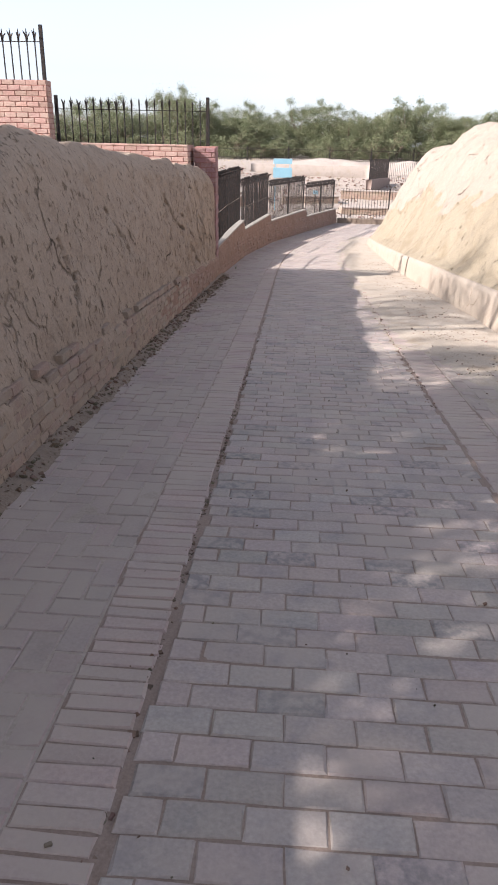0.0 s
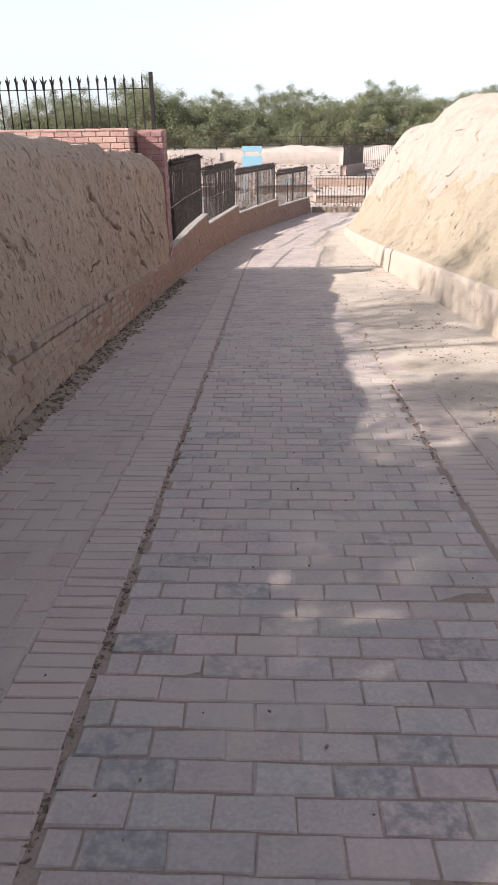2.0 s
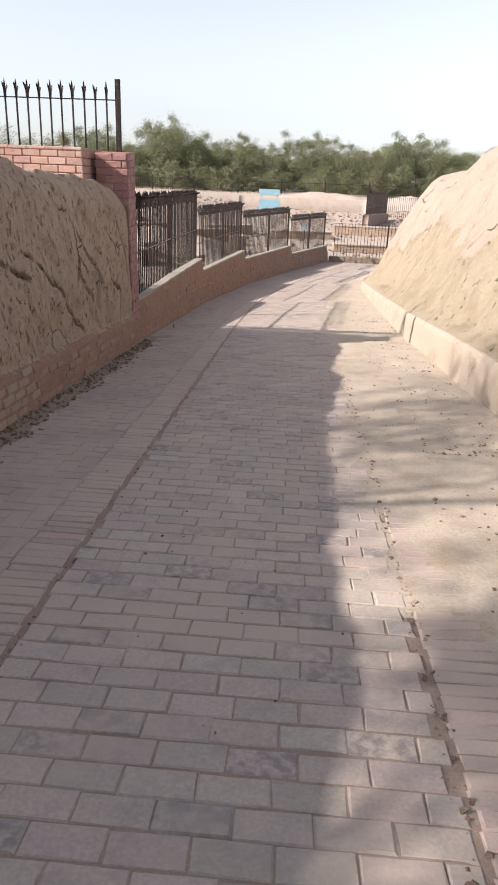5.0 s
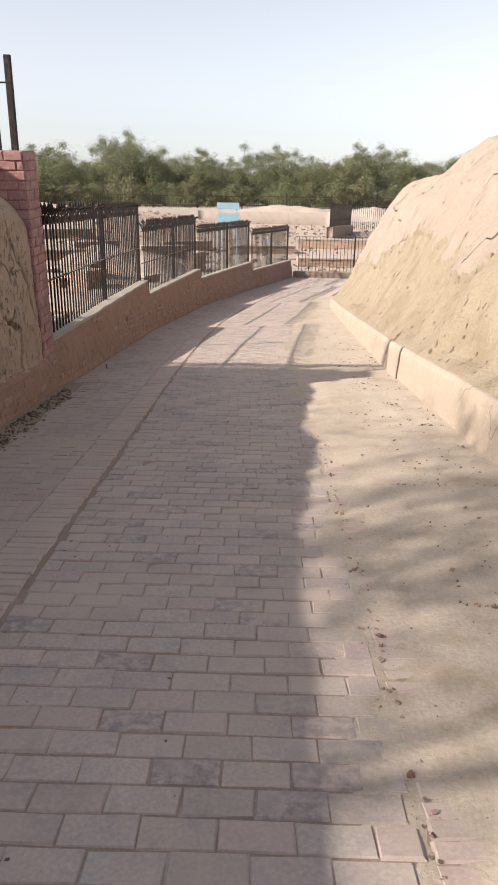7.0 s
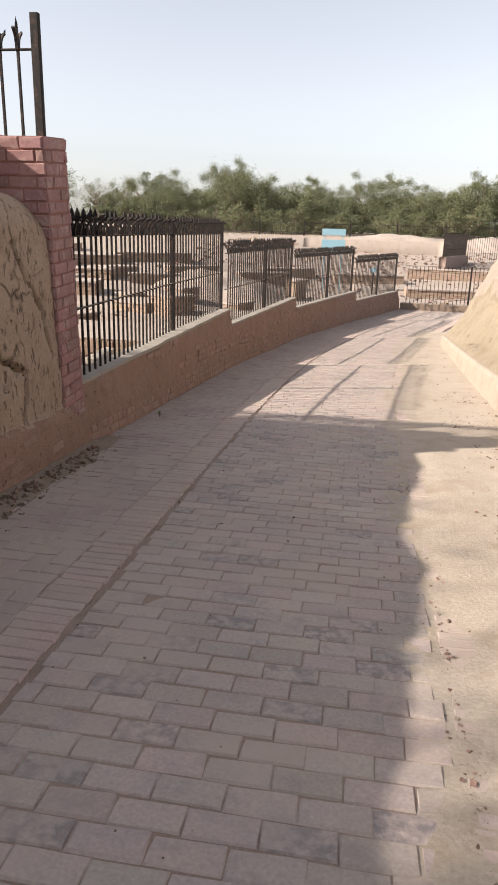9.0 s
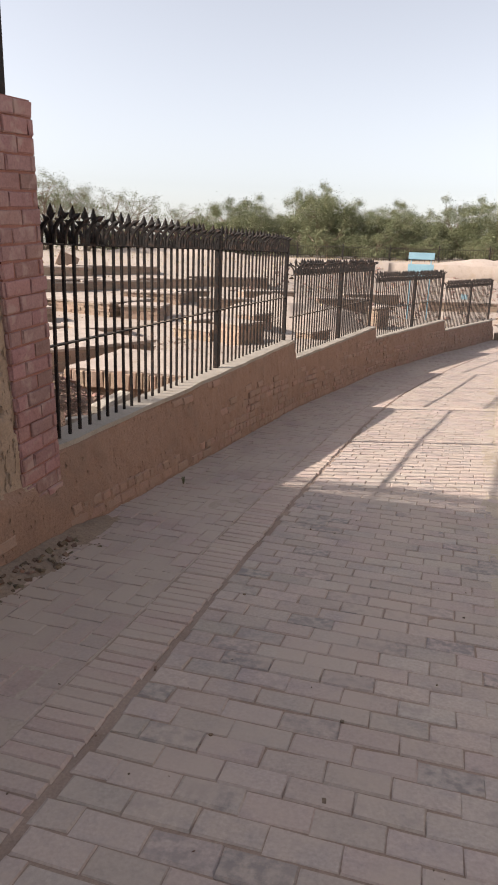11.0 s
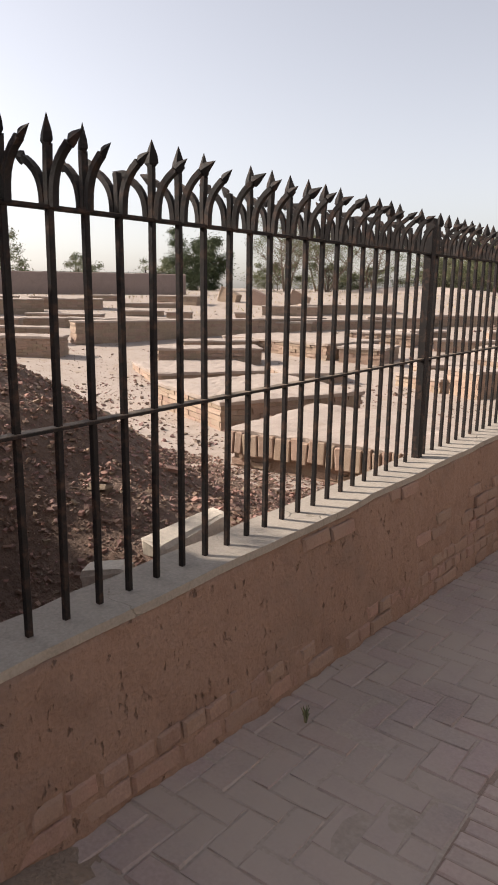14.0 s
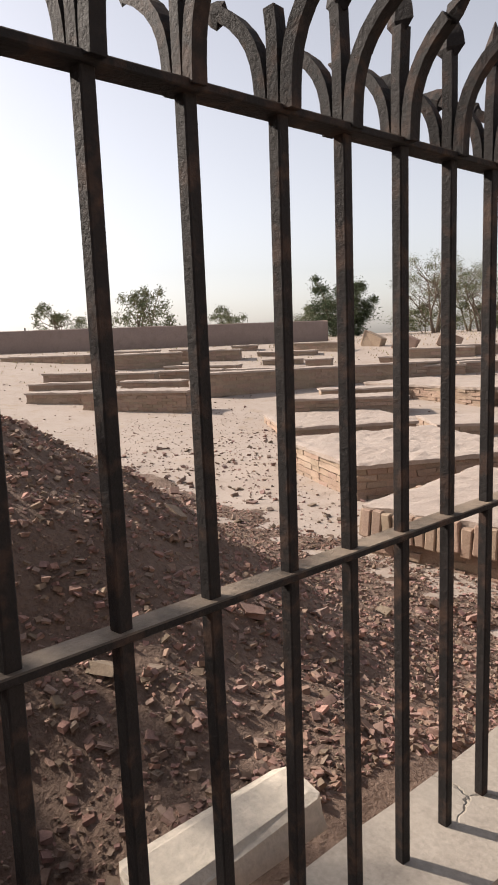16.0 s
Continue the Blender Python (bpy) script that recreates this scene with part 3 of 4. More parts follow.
cross = brick_block("wall_6", -5.22, -2.36, 14.52, 15.36, -1.3, 1.575, "red brick cross wall carrying a spear-topped railing", "SEN", near=(14, 15.0), mat=M_PINKBRICK)
bm = bmesh.new()
for k in range(12):
    box(bm, (0.236, 0.86, 0.04), (-5.10 + k * 0.2385, 14.93, 1.588), bevel=0.008, jitter=0.003)
part("top_course", bm, M_PINKBRICK, cross, "pale weathered bricks along the wall's top")
n, m = 20, 18
verts = [(-1.805 - 0.03 * (i / (m - 1)) ** 3 * 3 + 0.010 * fbm((14.95 + 0.45 * j / (n - 1)) * 6, i * 0.3, 3), 14.95 + 0.45 * j / (n - 1), road_z(15.1) - 0.08 + 0.52 * i / (m - 1)) for j in range(n) for i in range(m)]
verts += [(-2.1, 14.95 + 0.45 * j / (n - 1), road_z(15.1) + 0.44) for j in range(n)]
faces = [(j * m + i, (j + 1) * m + i, (j + 1) * m + i + 1, j * m + i + 1) for j in range(n - 1) for i in range(m - 1)]
faces += [(j * m + m - 1, (j + 1) * m + m - 1, n * m + j + 1, n * m + j) for j in range(n - 1)]
tagged(new("plinth", mesh_of("plinth", verts, faces, M_PLASTER, True)), "mud-plastered plinth round the foot of the brick pier", "wall", kind="structure")
pier = brick_block("wall_7", -2.28, -1.86, 14.98, 15.37, -1.3, 1.595, "red brick pier at the end of the mud wall", "ESN", near=(14, 16))
pier.matrix_basis = Matrix.Translation((0, 15.37, -0.45)) @ Matrix.Rotation(radians(3.8), 4, "X") @ Matrix.Translation((0, -15.37, 0.45))
brick_block("wall_8", -9.0, -5.02, 14.35, 14.62, -0.3, 2.68, "higher red brick wall with a railing on top", "SE", near=(30, 31), mat=M_PINKBRICK)
railing("black iron spear-topped railing on the brick cross wall", (-5.15, 15.24), (-2.06, 15.24), 1.60, 0.63, 0, spacing=0.155, posts=(0.0, 1), post_h=0.88, group="upper railings", splay=0.85)
railing("black iron spear-topped railing on the higher brick wall", (-8.9, 14.48), (-5.08, 14.48), 2.68, 0.64, 0, spacing=0.155, posts=(0.0, 1), post_h=0.92, group="upper railings", splay=0.85)

# ---- retaining wall and mound on the other side ----


def foot_x(y):
    return float(np.interp(y, [-6, 9, 10.6, 12.5, 17, 28], [2.62, 2.56, 2.54, 2.45, 2.32, 2.38])) + 0.16 * max(0.0, y - 27.5) ** 2


def kerb_h(y):
    return float(np.interp(y, [-6, 10, 14, 17, 22, 28, 33], [0.55, 0.50, 0.48, 0.44, 0.36, 0.24, 0.2]))


def retaining(y0, y1, off, label):
    ys = np.linspace(y0, y1, int((y1 - y0) / 0.1))
    verts, faces = [], []
    for y in ys:
        xb, zb, h = foot_x(y) + off, road_z(y) - 0.1, kerb_h(y)
        row = []
        for u in np.linspace(0, 1, 9):
            row.append((xb + 0.03 * u + 0.012 * fbm(y * 2, u * 2, 3) + 0.006 * fbm(y * 8, u * 5, 6), y, zb + (h + 0.1) * u))
        x, _, z = row[-1]
        row[-1] = (x + 0.02, y, z - 0.004)
        row += [(x + 0.05, y, z + 0.004), (x + 0.32, y, z - 0.01), (x + 0.32, y, zb)]
        verts += row
    m = 12
    faces = [(j * m + i, j * m + i + 1, (j + 1) * m + i + 1, (j + 1) * m + i) for j in range(len(ys) - 1) for i in range(m - 1)]
    faces += [tuple(range(m)), tuple((len(ys) - 1) * m + i for i in range(m))[::-1]]
    return tagged(new("retaining_wall", mesh_of("retaining_wall", verts, faces, M_RETAIN, True)), label, "wall", kind="structure")


retaining(-6, 16.42, 0.0, "low pinkish rendered retaining wall under the mound")
retaining(16.426, 32.5, -0.014, "low pinkish rendered retaining wall under the mound")


def crust(u, y):
    """Above zero where the pale upper crust of the mound still holds."""
    return u - float(np.interp(y, [-6, 9, 14, 17, 21, 24, 30], [0.5, 0.45, 0.42, 0.33, 0.42, 0.3, 0.25])) + 0.13 * fbm(y * 0.8, u, 40) + 0.05 * fbm(y * 3.5, u * 9, 41)


def mound_point(u, y):
    xb, zb = foot_x(y) + 0.06, road_z(y) + kerb_h(y) - 0.05
    zc = float(np.interp(y, [-6, 8, 15, 18.5, 20.5, 22.2, 23.8, 29, 31, 33.2], [2.2, 2.12, 2.12, 2.25, 2.3, 2.24, 1.84, 1.72, 0.9, -0.6]))
    run = float(np.interp(y, [-6, 15, 22, 29], [2.3, 2.2, 2.3, 2.2]))
    if u <= 1:
        x = xb + run * u
        z = zb + (zc - zb) * (1 - (1 - u) ** 1.35)
        k = 0.16 * fbm(y * 0.45, u * 2.2, 31) + 0.05 * fbm(y * 1.7, u * 5, 13) + 0.02 * fbm(y * 6, u * 14, 17)
        flake = 0.06 * (1 - smooth(-0.012, 0.012, crust(u, y))) + 0.025 * smooth(0.0, 0.04, fbm(y * 0.9, u * 1.6, 52) + 0.2 * fbm(y * 4, u * 12, 53) - 0.15)
        k += 0.010 * fbm(y * 14, u * 30, 19)
        k = (k - flake) * smooth(0, 0.08, u)
        return (x - k * 0.85, y, z + k * 0.5)
    v = u - 1
    if v > 1.1:
        return (xb + run + 9.0, y, road_z(y) - 0.3)
    x = xb + run + 6 * v
    return (x, y, zc + 0.12 * smooth(0, 0.6, v) + 0.12 * fbm(x * 0.7, y * 0.7, 3) * smooth(0, 0.2, v))


us = list(np.linspace(0, 1, 100)) + list(1 + np.linspace(0.03, 1, 14)) + [2.2]
my = list(np.arange(-6, 5, 0.3)) + list(np.arange(5, 33.2, 0.055))
n = len(us)
verts = [mound_point(u, y) for y in my for u in us]
faces = [(j * n + i, j * n + i + 1, (j + 1) * n + i + 1, (j + 1) * n + i) for j in range(len(my) - 1) for i in range(n - 1)]
faces += [tuple((len(my) - 1) * n + i for i in range(n))[::-1]]
mound = mesh_of("mound", verts, faces, M_MOUND, True)
mound.materials.append(M_CRUST)
tone = [int(us[i] > 1 or crust(us[i], my[j]) > 0) for j in range(len(my) - 1) for i in range(n - 1)]
mound.polygons.foreach_set("material_index", tone + [0])
tagged(new("mound", mound), "steep pale earthen mound with flaking mud render", "mound", kind="structure")

# ---- gate railing at the end of the path ----
bm = bmesh.new()
box(bm, (5.2, 0.3, 0.4), (4.25, 38.35, -1.95), jitter=0.01, bevel=0.02)
me = bpy.data.meshes.new("kerb")
bm.to_mesh(me)
bm.free()
me.materials.append(M_GUTTER)
tagged(new("kerb_wall", me), "low brown kerb under the end railing", "kerb", kind="structure")
railing("plain black iron railing closing the end of the path", (1.72, 38.35), (4.25, 38.35), -1.76, 1.45, 0.2, spacing=0.15, posts=(1,), finials=False, post_h=1.5)
railing("plain black iron railing closing the end of the path", (4.25, 38.35), (6.8, 38.35), -1.76, 1.45, 0.2, spacing=0.15, posts=(1,), finials=False, post_h=1.5)

# ---- ruins behind the railing ----


def ruin_wall(x, y, length, depth, height, rot, near=False, label="low ruined wall of eroded mud brick with a pale mud cap"):
    """Courses of worn brick under an uneven mud cap."""
    base = min(dig_z(x, y), dig_z(x + 0.3, y)) - 0.12
    root = thing("ruin_wall", label, "ruin", "excavated walls", at=(x, y, base), rz=rot)
    full = height + 0.12
    cap_h = min(0.06, full * 0.25)
    n = max(2, int((full - cap_h) / (0.075 if near else 0.1)))
    ch = (full - cap_h) / n
    bm = bmesh.new()
    blen = 0.27 if near else 0.42
    for c in range(n):
        shrink = 0.03 * fbm(x + c * 0.7, y, 3)
        l, d = length - 0.03 + shrink, depth - 0.03 + shrink
        off = -(c % 2) * blen / 2
        k = int(l / blen) + 2
        for i in range(k):
            a, b = max(-l / 2, -l / 2 + off + i * blen), min(l / 2, -l / 2 + off + (i + 1) * blen)
            if b - a < 0.04:
                continue
            gap = 0.010
            rec = random.uniform(0, 0.03) + (0.06 if random.random() < 0.06 else 0)
            box(bm, (b - a - gap, d - 2 * rec, ch - gap), ((a + b) / 2, 0, (c + 0.5) * ch), jitter=0.012)
        kd = max(1, int(d / blen))
        for i in range(kd):
            rec = random.uniform(0, 0.03)
            e = d - 0.10
            box(bm, (l + 0.02 - 2 * rec, e / kd - gap, ch - gap), (0, -e / 2 + (i + 0.5) * e / kd, (c + 0.5) * ch), jitter=0.006)
    box(bm, (length - 0.09, depth - 0.09, full - cap_h - 0.01), (0, 0, (full - cap_h) / 2))
    part("brick_body", bm, M_RUIN, root)
    step = 0.09 if near else 0.25
    nx, ny = max(3, int(length / step)), max(3, int(depth / step))
    verts, faces = [], []
    for j in range(ny + 1):
        for i in range(nx + 1):
            px, py = (i / nx - 0.5) * (length + 0.03), (j / ny - 0.5) * (depth + 0.03)
            edge = min(i, nx - i, j, ny - j)
            z = full - cap_h * (0.22 if edge == 0 else 0.0) + 0.02 * fbm((x + px) * 2.3, (y + py) * 2.3, 5) + 0.012 * fbm((x + px) * 8, (y + py) * 8, 6)
            verts.append((px + 0.03 * fbm(x + px * 4, y + py * 4, 1), py + 0.03 * fbm(x + px * 4, y + py * 4, 2), z))
    faces = [(j * (nx + 1) + i, j * (nx + 1) + i + 1, (j + 1) * (nx + 1) + i + 1, (j + 1) * (nx + 1) + i) for j in range(ny) for i in range(nx)]
    rim = [i for i in range(nx + 1)] + [j * (nx + 1) + nx for j in range(1, ny + 1)] + [ny * (nx + 1) + i for i in range(nx - 1, -1, -1)] + [j * (nx + 1) for j in range(ny - 1, 0, -1)]
    low = len(verts)
    verts += [(verts[i][0] * 0.99, verts[i][1] * 0.99, full - cap_h - 0.01) for i in rim]
    m = len(rim)
    faces += [(rim[(i + 1) % m], rim[i], low + i, low + (i + 1) % m) for i in range(m)]
    cap = new("cap", mesh_of("cap", verts, faces, M_RUINCAP, False))
    cap.parent = root
    return root


def soldier_course(root, length, depth, height):
    """Bricks on end along the front edge of a platform."""
    bm = bmesh.new()
    box(bm, (0.092, 0.07, 0.25), (0, 0, 0), bevel=0.012, jitter=0.004)
    me = bpy.data.meshes.new("brick")
    bm.to_mesh(me)
    bm.free()
    me.materials.append(M_RUIN)
    for face, run in ((0, length), (1, depth)):
        for i in range(int(run / 0.105)):
            if random.random() < 0.04:
                continue
            u = -run / 2 + (i + 0.5) * 0.105
            at = (u, -depth / 2 - 0.03) if face == 0 else (-length / 2 - 0.03, u)
            piece("brick", me, root, pose(*at, height - 0.03 + random.uniform(-0.03, 0.01), random.uniform(-5, 5), random.uniform(-5, 5), face * 90 + random.uniform(-6, 6)))


for x, y, l, d, h, r in (
        (-16.72, 25.90, 3.0, 0.9, 0.54, 30), (-11.91, 28.48, 2.65, 0.9, 0.45, 48), (-7.2, 24.1, 2.6, 2.6, 0.44, 66),
        (-11.0, 27.0, 2.6, 2.6, 0.24, 57), (-3.85, 22.12, 2.9, 2.2, 0.47, 5), (-11.64, 32.38, 4.1, 2.5, 0.36, -8)):
    w = ruin_wall(x, y, l, d, h, r, near=True)
    if x > -6:
        soldier_course(w, l, d, h)
for x, y, l, d, h, r in (
        (-21.69, 26.54, 2.81, 0.5, 0.27, 40), (-21.25, 28.60, 1.54, 0.7, 0.43, 41), (-15.56, 32.89, 9.5, 0.6, 0.58, 69),
        (-22.64, 32.50, 3.06, 0.6, 0.20, 28), (-19.67, 33.10, 2.90, 0.6, 0.24, 45), (-21.23, 35.45, 1.62, 0.6, 0.24, 42),
        (-19.05, 35.20, 0.97, 1, 0.39, 37), (-23.60, 40.10, 2.38, 1, 0.42, 18), (-25.31, 31.71, 2.81, 1.5, 0.59, 59),
        (-26.14, 34.08, 0.88, 1, 0.51, 39), (-25.05, 35.02, 2.31, 1, 0.46, 43), (-27.19, 38.64, 1.23, 1, 0.27, 43),
        (-23.64, 38.07, 2.63, 1, 0.20, 38), (-17.71, 37.57, 0.6, 0.6, 0.28, 22), (-8.71, 28.14, 1.4, 1.6, 0.26, 48),
        (-30.76, 30.22, 4.62, 1.5, 0.28, 26), (-4.86, 28.42, 0.88, 1, 0.55, 60), (-9.30, 36.07, 1.3, 1, 0.40, 45),
        (-8.96, 31.70, 1.27, 1.5, 0.41, 10), (-5.92, 28.9, 1.3, 1.2, 0.30, -21), (-5.85, 33.0, 1.0, 0.8, 0.5, 69),
        (-2.69, 39.47, 1.2, 0.5, 0.85, 74), (-13.0, 37.5, 3.2, 0.8, 0.35, 50), (-9.5, 41.0, 3.5, 0.9, 0.4, 30), (-15.5, 42.0, 4.0, 1.0, 0.4, 45),
        (-19.5, 25.2, 2.2, 0.7, 0.35, 35), (-18.6, 27.6, 2.0, 0.6, 0.5, 30), (-23.0, 27.5, 2.4, 0.8, 0.4, 38), (-13.2, 30.5, 2.2, 0.7, 0.35, 50),
        (-14.6, 35.5, 2.4, 0.8, 0.35, 40), (-20.8, 30.6, 2.2, 0.7, 0.35, 42), (-10.2, 35.0, 2.2, 0.8, 0.4, 5), (-28.5, 33.0, 2.5, 0.8, 0.4, 40), (-17.0, 40.0, 2.5, 0.8, 0.4, 35),
        (-6.6, 31.0, 1.5, 0.8, 0.4, 50), (-7.6, 35.2, 1.8, 0.7, 0.45, 20), (-3.6, 31.5, 1.0, 0.6, 0.5, 70), (-11.5, 39.0, 2.4, 0.8, 0.4, 30),
        (3.6, 44.0, 3.2, 1.6, 0.35, 4), (0.2, 47.0, 3.6, 0.7, 0.45, 12), (-4.0, 46.5, 3.0, 0.8, 0.4, 35), (4.5, 49.5, 4.5, 0.8, 0.5, -5), (-7.0, 38.5, 2.2, 0.7, 0.5, 40), (-4.6, 42.5, 2.4, 0.7, 0.5, 25)):
    ruin_wall(x, y, l, d, h, r)

# tilted broken pieces of wall standing on the field
for x, y, r in ((-20.5, 42.5, 20), (-19.2, 44.0, 35), (-22.6, 42.8, 10)):
    root = thing("wall_fragment", "leaning broken piece of brick wall on the dry field", "ruin", "wall fragments", at=(x, y, dig_z(x, y) - 0.1), rz=r)
    bm = bmesh.new()
    box(bm, (1.0, 0.45, 0.75), (0, 0, 0.3), ry=24, bevel=0.04, jitter=0.05)
    part("brick_body", bm, M_RUIN, root)


def long_wall(name, a, b, z0, z1, thick, mat, label, wob=0.05):
    a, b = Vector((*a, 0)), Vector((*b, 0))
    d = (b - a).normalized()
    nrm = Vector((-d.y, d.x, 0))
    n = max(2, int((b - a).length / 0.5))
    verts, faces = [], []
    for i in range(n + 1):
        p = a.lerp(b, i / n)
        t = z1 + wob * fbm(p.x * 0.5, p.y * 0.5, 2)
        for s, z in ((-1, z0), (-1, (z0 + t) / 2), (-1, t - 0.05), (-0.7, t), (0.7, t), (1, t - 0.05), (1, z0)):
            q = p + nrm * s * thick / 2 + nrm * 0.04 * fbm(p.x, p.y, z * 2)
            verts.append((q.x, q.y, z))
    faces = [(j * 7 + k, (j + 1) * 7 + k, (j + 1) * 7 + k + 1, j * 7 + k + 1) for j in range(n) for k in range(6)]
    faces += [tuple(range(7))[::-1], tuple(n * 7 + k for k in range(7))]
    return tagged(new(name, mesh_of(name, verts, faces, mat, True)), label, "wall", kind="structure")


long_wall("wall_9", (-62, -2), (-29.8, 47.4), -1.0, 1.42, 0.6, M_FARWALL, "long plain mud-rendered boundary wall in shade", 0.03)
long_wall("wall_10", (-4.6, 60), (4.9, 60), -1.2, 0.36, 0.7, M_SOIL, "pale excavated wall across the far dig", 0.06)
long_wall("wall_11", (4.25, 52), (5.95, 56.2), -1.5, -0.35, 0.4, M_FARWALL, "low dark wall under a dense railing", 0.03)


def hump(x, y, lx, ly, h, label):
    xs, ys = np.linspace(-1, 1, 25), np.linspace(-1, 1, 13)
    verts, faces = [], []
    for v in ys:
        for u in xs:
            k = max(0.0, 1 - u * u) * max(0.0, 1 - v * v)
            verts.append((x + u * lx, y + v * ly, land_z(x + u * lx, y + v * ly) - 0.1 + h * k ** 0.6 * (1 + 0.35 * fbm(x + u * 3, y + v * 2, 4)) + 0.12 * fbm(x + u * 9, v * 6, 2) * k))
    faces = [(j * 25 + i, j * 25 + i + 1, (j + 1) * 25 + i + 1, (j + 1) * 25 + i) for j in range(12) for i in range(24)]
    return tagged(new("earth_mound", mesh_of("earth_mound", verts, faces, M_RUINCAP, True)), label, "mound", kind="structure")


hump(2.2, 66, 5.0, 2.0, 0.75, "long pale spoil heap behind the far wall")
hump(9.5, 64, 4.0, 2.0, 0.9, "pale spoil heap beside the far railing")
hump(-5.0, 36.0, 2.6, 2.0, 0.8, "brown earth bank with crumbled bricks")
hump(-24, 70, 7, 2.0, 0.6, "low pale spoil heap on the field")

railing("dense black iron railing on the dark low wall", (4.25, 52), (5.95, 56.2), -0.35, 1.3, 0.4, spacing=0.08, posts=(0, 1), finials=False, group="far railings")
railing("black iron railing beside the far spoil heap", (5.95, 56.2), (10.5, 57), -0.6, 1.3, 0.4, spacing=0.14, posts=(1,), finials=False, group="far railings")


def far_fence(a, b, n, zf, h=1.15):
    """A boundary railing far off: posts, rails and fine infill."""
    a, b = Vector((*a, 0)), Vector((*b, 0))
    for i in range(n):
        p, q = a.lerp(b, i / n), a.lerp(b, (i + 1) / n)
        root = thing("boundary_railing", "thin dark boundary railing in front of the trees", "railing", "boundary railings", at=(p.x, p.y, zf(p.x, p.y)), rz=math.degrees(math.atan2((q - p).y, (q - p).x)))
        l = (q - p).length
        bm = bmesh.new()
        box(bm, (0.09, 0.09, h + 0.25), (0, 0, h / 2 + 0.05))
        part("post", bm, M_IRON, root)
        for z in (h * 0.25, h * 0.9):
            bm = bmesh.new()
            box(bm, (l, 0.03, 0.035), (l / 2, 0, z))
            part("rail", bm, M_IRON, root)
        bm = bmesh.new()
        for k in range(int(l / 0.2)):
            box(bm, (0.02, 0.02, h), (0.1 + k * 0.2, 0, h / 2))
        part("infill", bm, M_IRON, root)["kind"] = "stuff"


far_fence((-34, 73), (30, 73), 16, lambda x, y: land_z(x, y))
far_fence((-76, 20), (-40, 62), 10, lambda x, y: land_z(x, y) + 0.35)

# ---- sign ----
sign = thing("sign_board", "pale blue two-part sign board on two posts beyond the railing", "sign", at=(-1.5, 43.7, land_z(-1.5, 43.7)))
zb = land_z(-1.5, 43.7)
for name, z0, z1 in (("header_board", 0.70, 0.99), ("main_board", -0.05, 0.50)):
    bm = bmesh.new()
    box(bm, (1.10, 0.04, z1 - z0), (0, 0, (z0 + z1) / 2 - zb), bevel=0.006)
    part(name, bm, M_BLUE, sign, "pale blue painted board")
for dx in (-0.42, 0.42):
    bm = bmesh.new()
    box(bm, (0.05, 0.05, 0.95 - zb + 0.1), (dx, 0.05, (0.95 - zb) / 2 - 0.05), bevel=0.004)
    part("post", bm, M_BLUE, sign)
small = thing("small_sign", "small blue notice on a thin post", "sign", at=(0.47, 41.2, land_z(0.47, 41.2) - 0.03))
bm = bmesh.new()
box(bm, (0.26, 0.03, 0.2), (0, 0, 1.3), bevel=0.004)
part("board", bm, M_BLUE, small)
bm = bmesh.new()
box(bm, (0.04, 0.04, 1.3), (0, 0.03, 0.62))
part("post", bm, M_IRON, small)

# ---- rubble ----


def chunk(rng, size):
    """Eight shaken corners of a small broken block."""
    sx, sy, sz = (size * rng.uniform(0.5, 1.3), size * rng.uniform(0.5, 1.1), size * rng.uniform(0.2, 0.6))
    e = Euler((rng.uniform(-0.6, 0.6), rng.uniform(-0.6, 0.6), rng.uniform(0, 6.3))).to_matrix()
    return [e @ Vector((x * sx * rng.uniform(0.6, 1), y * sy * rng.uniform(0.6, 1), z * sz * rng.uniform(0.6, 1))) for z in (-0.5, 0.5) for x, y in ((-0.5, -0.5), (0.5, -0.5), (0.5, 0.5), (-0.5, 0.5))]


CHUNK_FACES = [(3, 2, 1, 0), (4, 5, 6, 7), (0, 1, 5, 4), (1, 2, 6, 5), (2, 3, 7, 6), (3, 0, 4, 7)]


def scatter(name, label, mat, seed, count, place, size, height):
    rng = random.Random(seed)
    verts, faces = [], []
    for _ in range(count):
        x, y = place(rng)
        s = size(rng)
        z = height(x, y) + s * 0.12
        b = len(verts)
        verts += [(x + v.x, y + v.y, z + v.z) for v in chunk(rng, s)]
        faces += [tuple(b + i for i in f) for f in CHUNK_FACES]
    return tagged(new(name, mesh_of(name, verts, faces, mat)), label, "rubble", kind="stuff")


def ground_here(x, y):
    return land_z(x, y) + 0.03 * fbm(x * 1.3, y * 1.3, 0)


def heap_z(x, y):
    return land_z(x, y) + 0.012 + 0.03 * fbm(x * 1.3, y * 1.3, 0) + 0.05 * fbm(x * 2.5, y * 2.5, 6)


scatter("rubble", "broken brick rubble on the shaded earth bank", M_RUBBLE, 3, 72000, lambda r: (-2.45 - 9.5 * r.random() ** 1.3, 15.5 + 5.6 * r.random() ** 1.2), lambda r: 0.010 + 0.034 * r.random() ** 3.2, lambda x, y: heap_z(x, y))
scatter("brickbats", "larger brickbats lying on the bank", M_STONE, 4, 90, lambda r: (-2.6 - 9 * r.random(), 15.8 + 6 * r.random()), lambda r: 0.08 + 0.09 * r.random() ** 2, heap_z)
scatter("brick_chips", "fine brick chips strewn over the excavated floor", M_STONE, 15, 9000, lambda r: (-2.6 - 13 * r.random() ** 1.3, 18.6 + 9 * r.random() ** 1.3), lambda r: 0.012 + 0.03 * r.random() ** 3, ground_here)
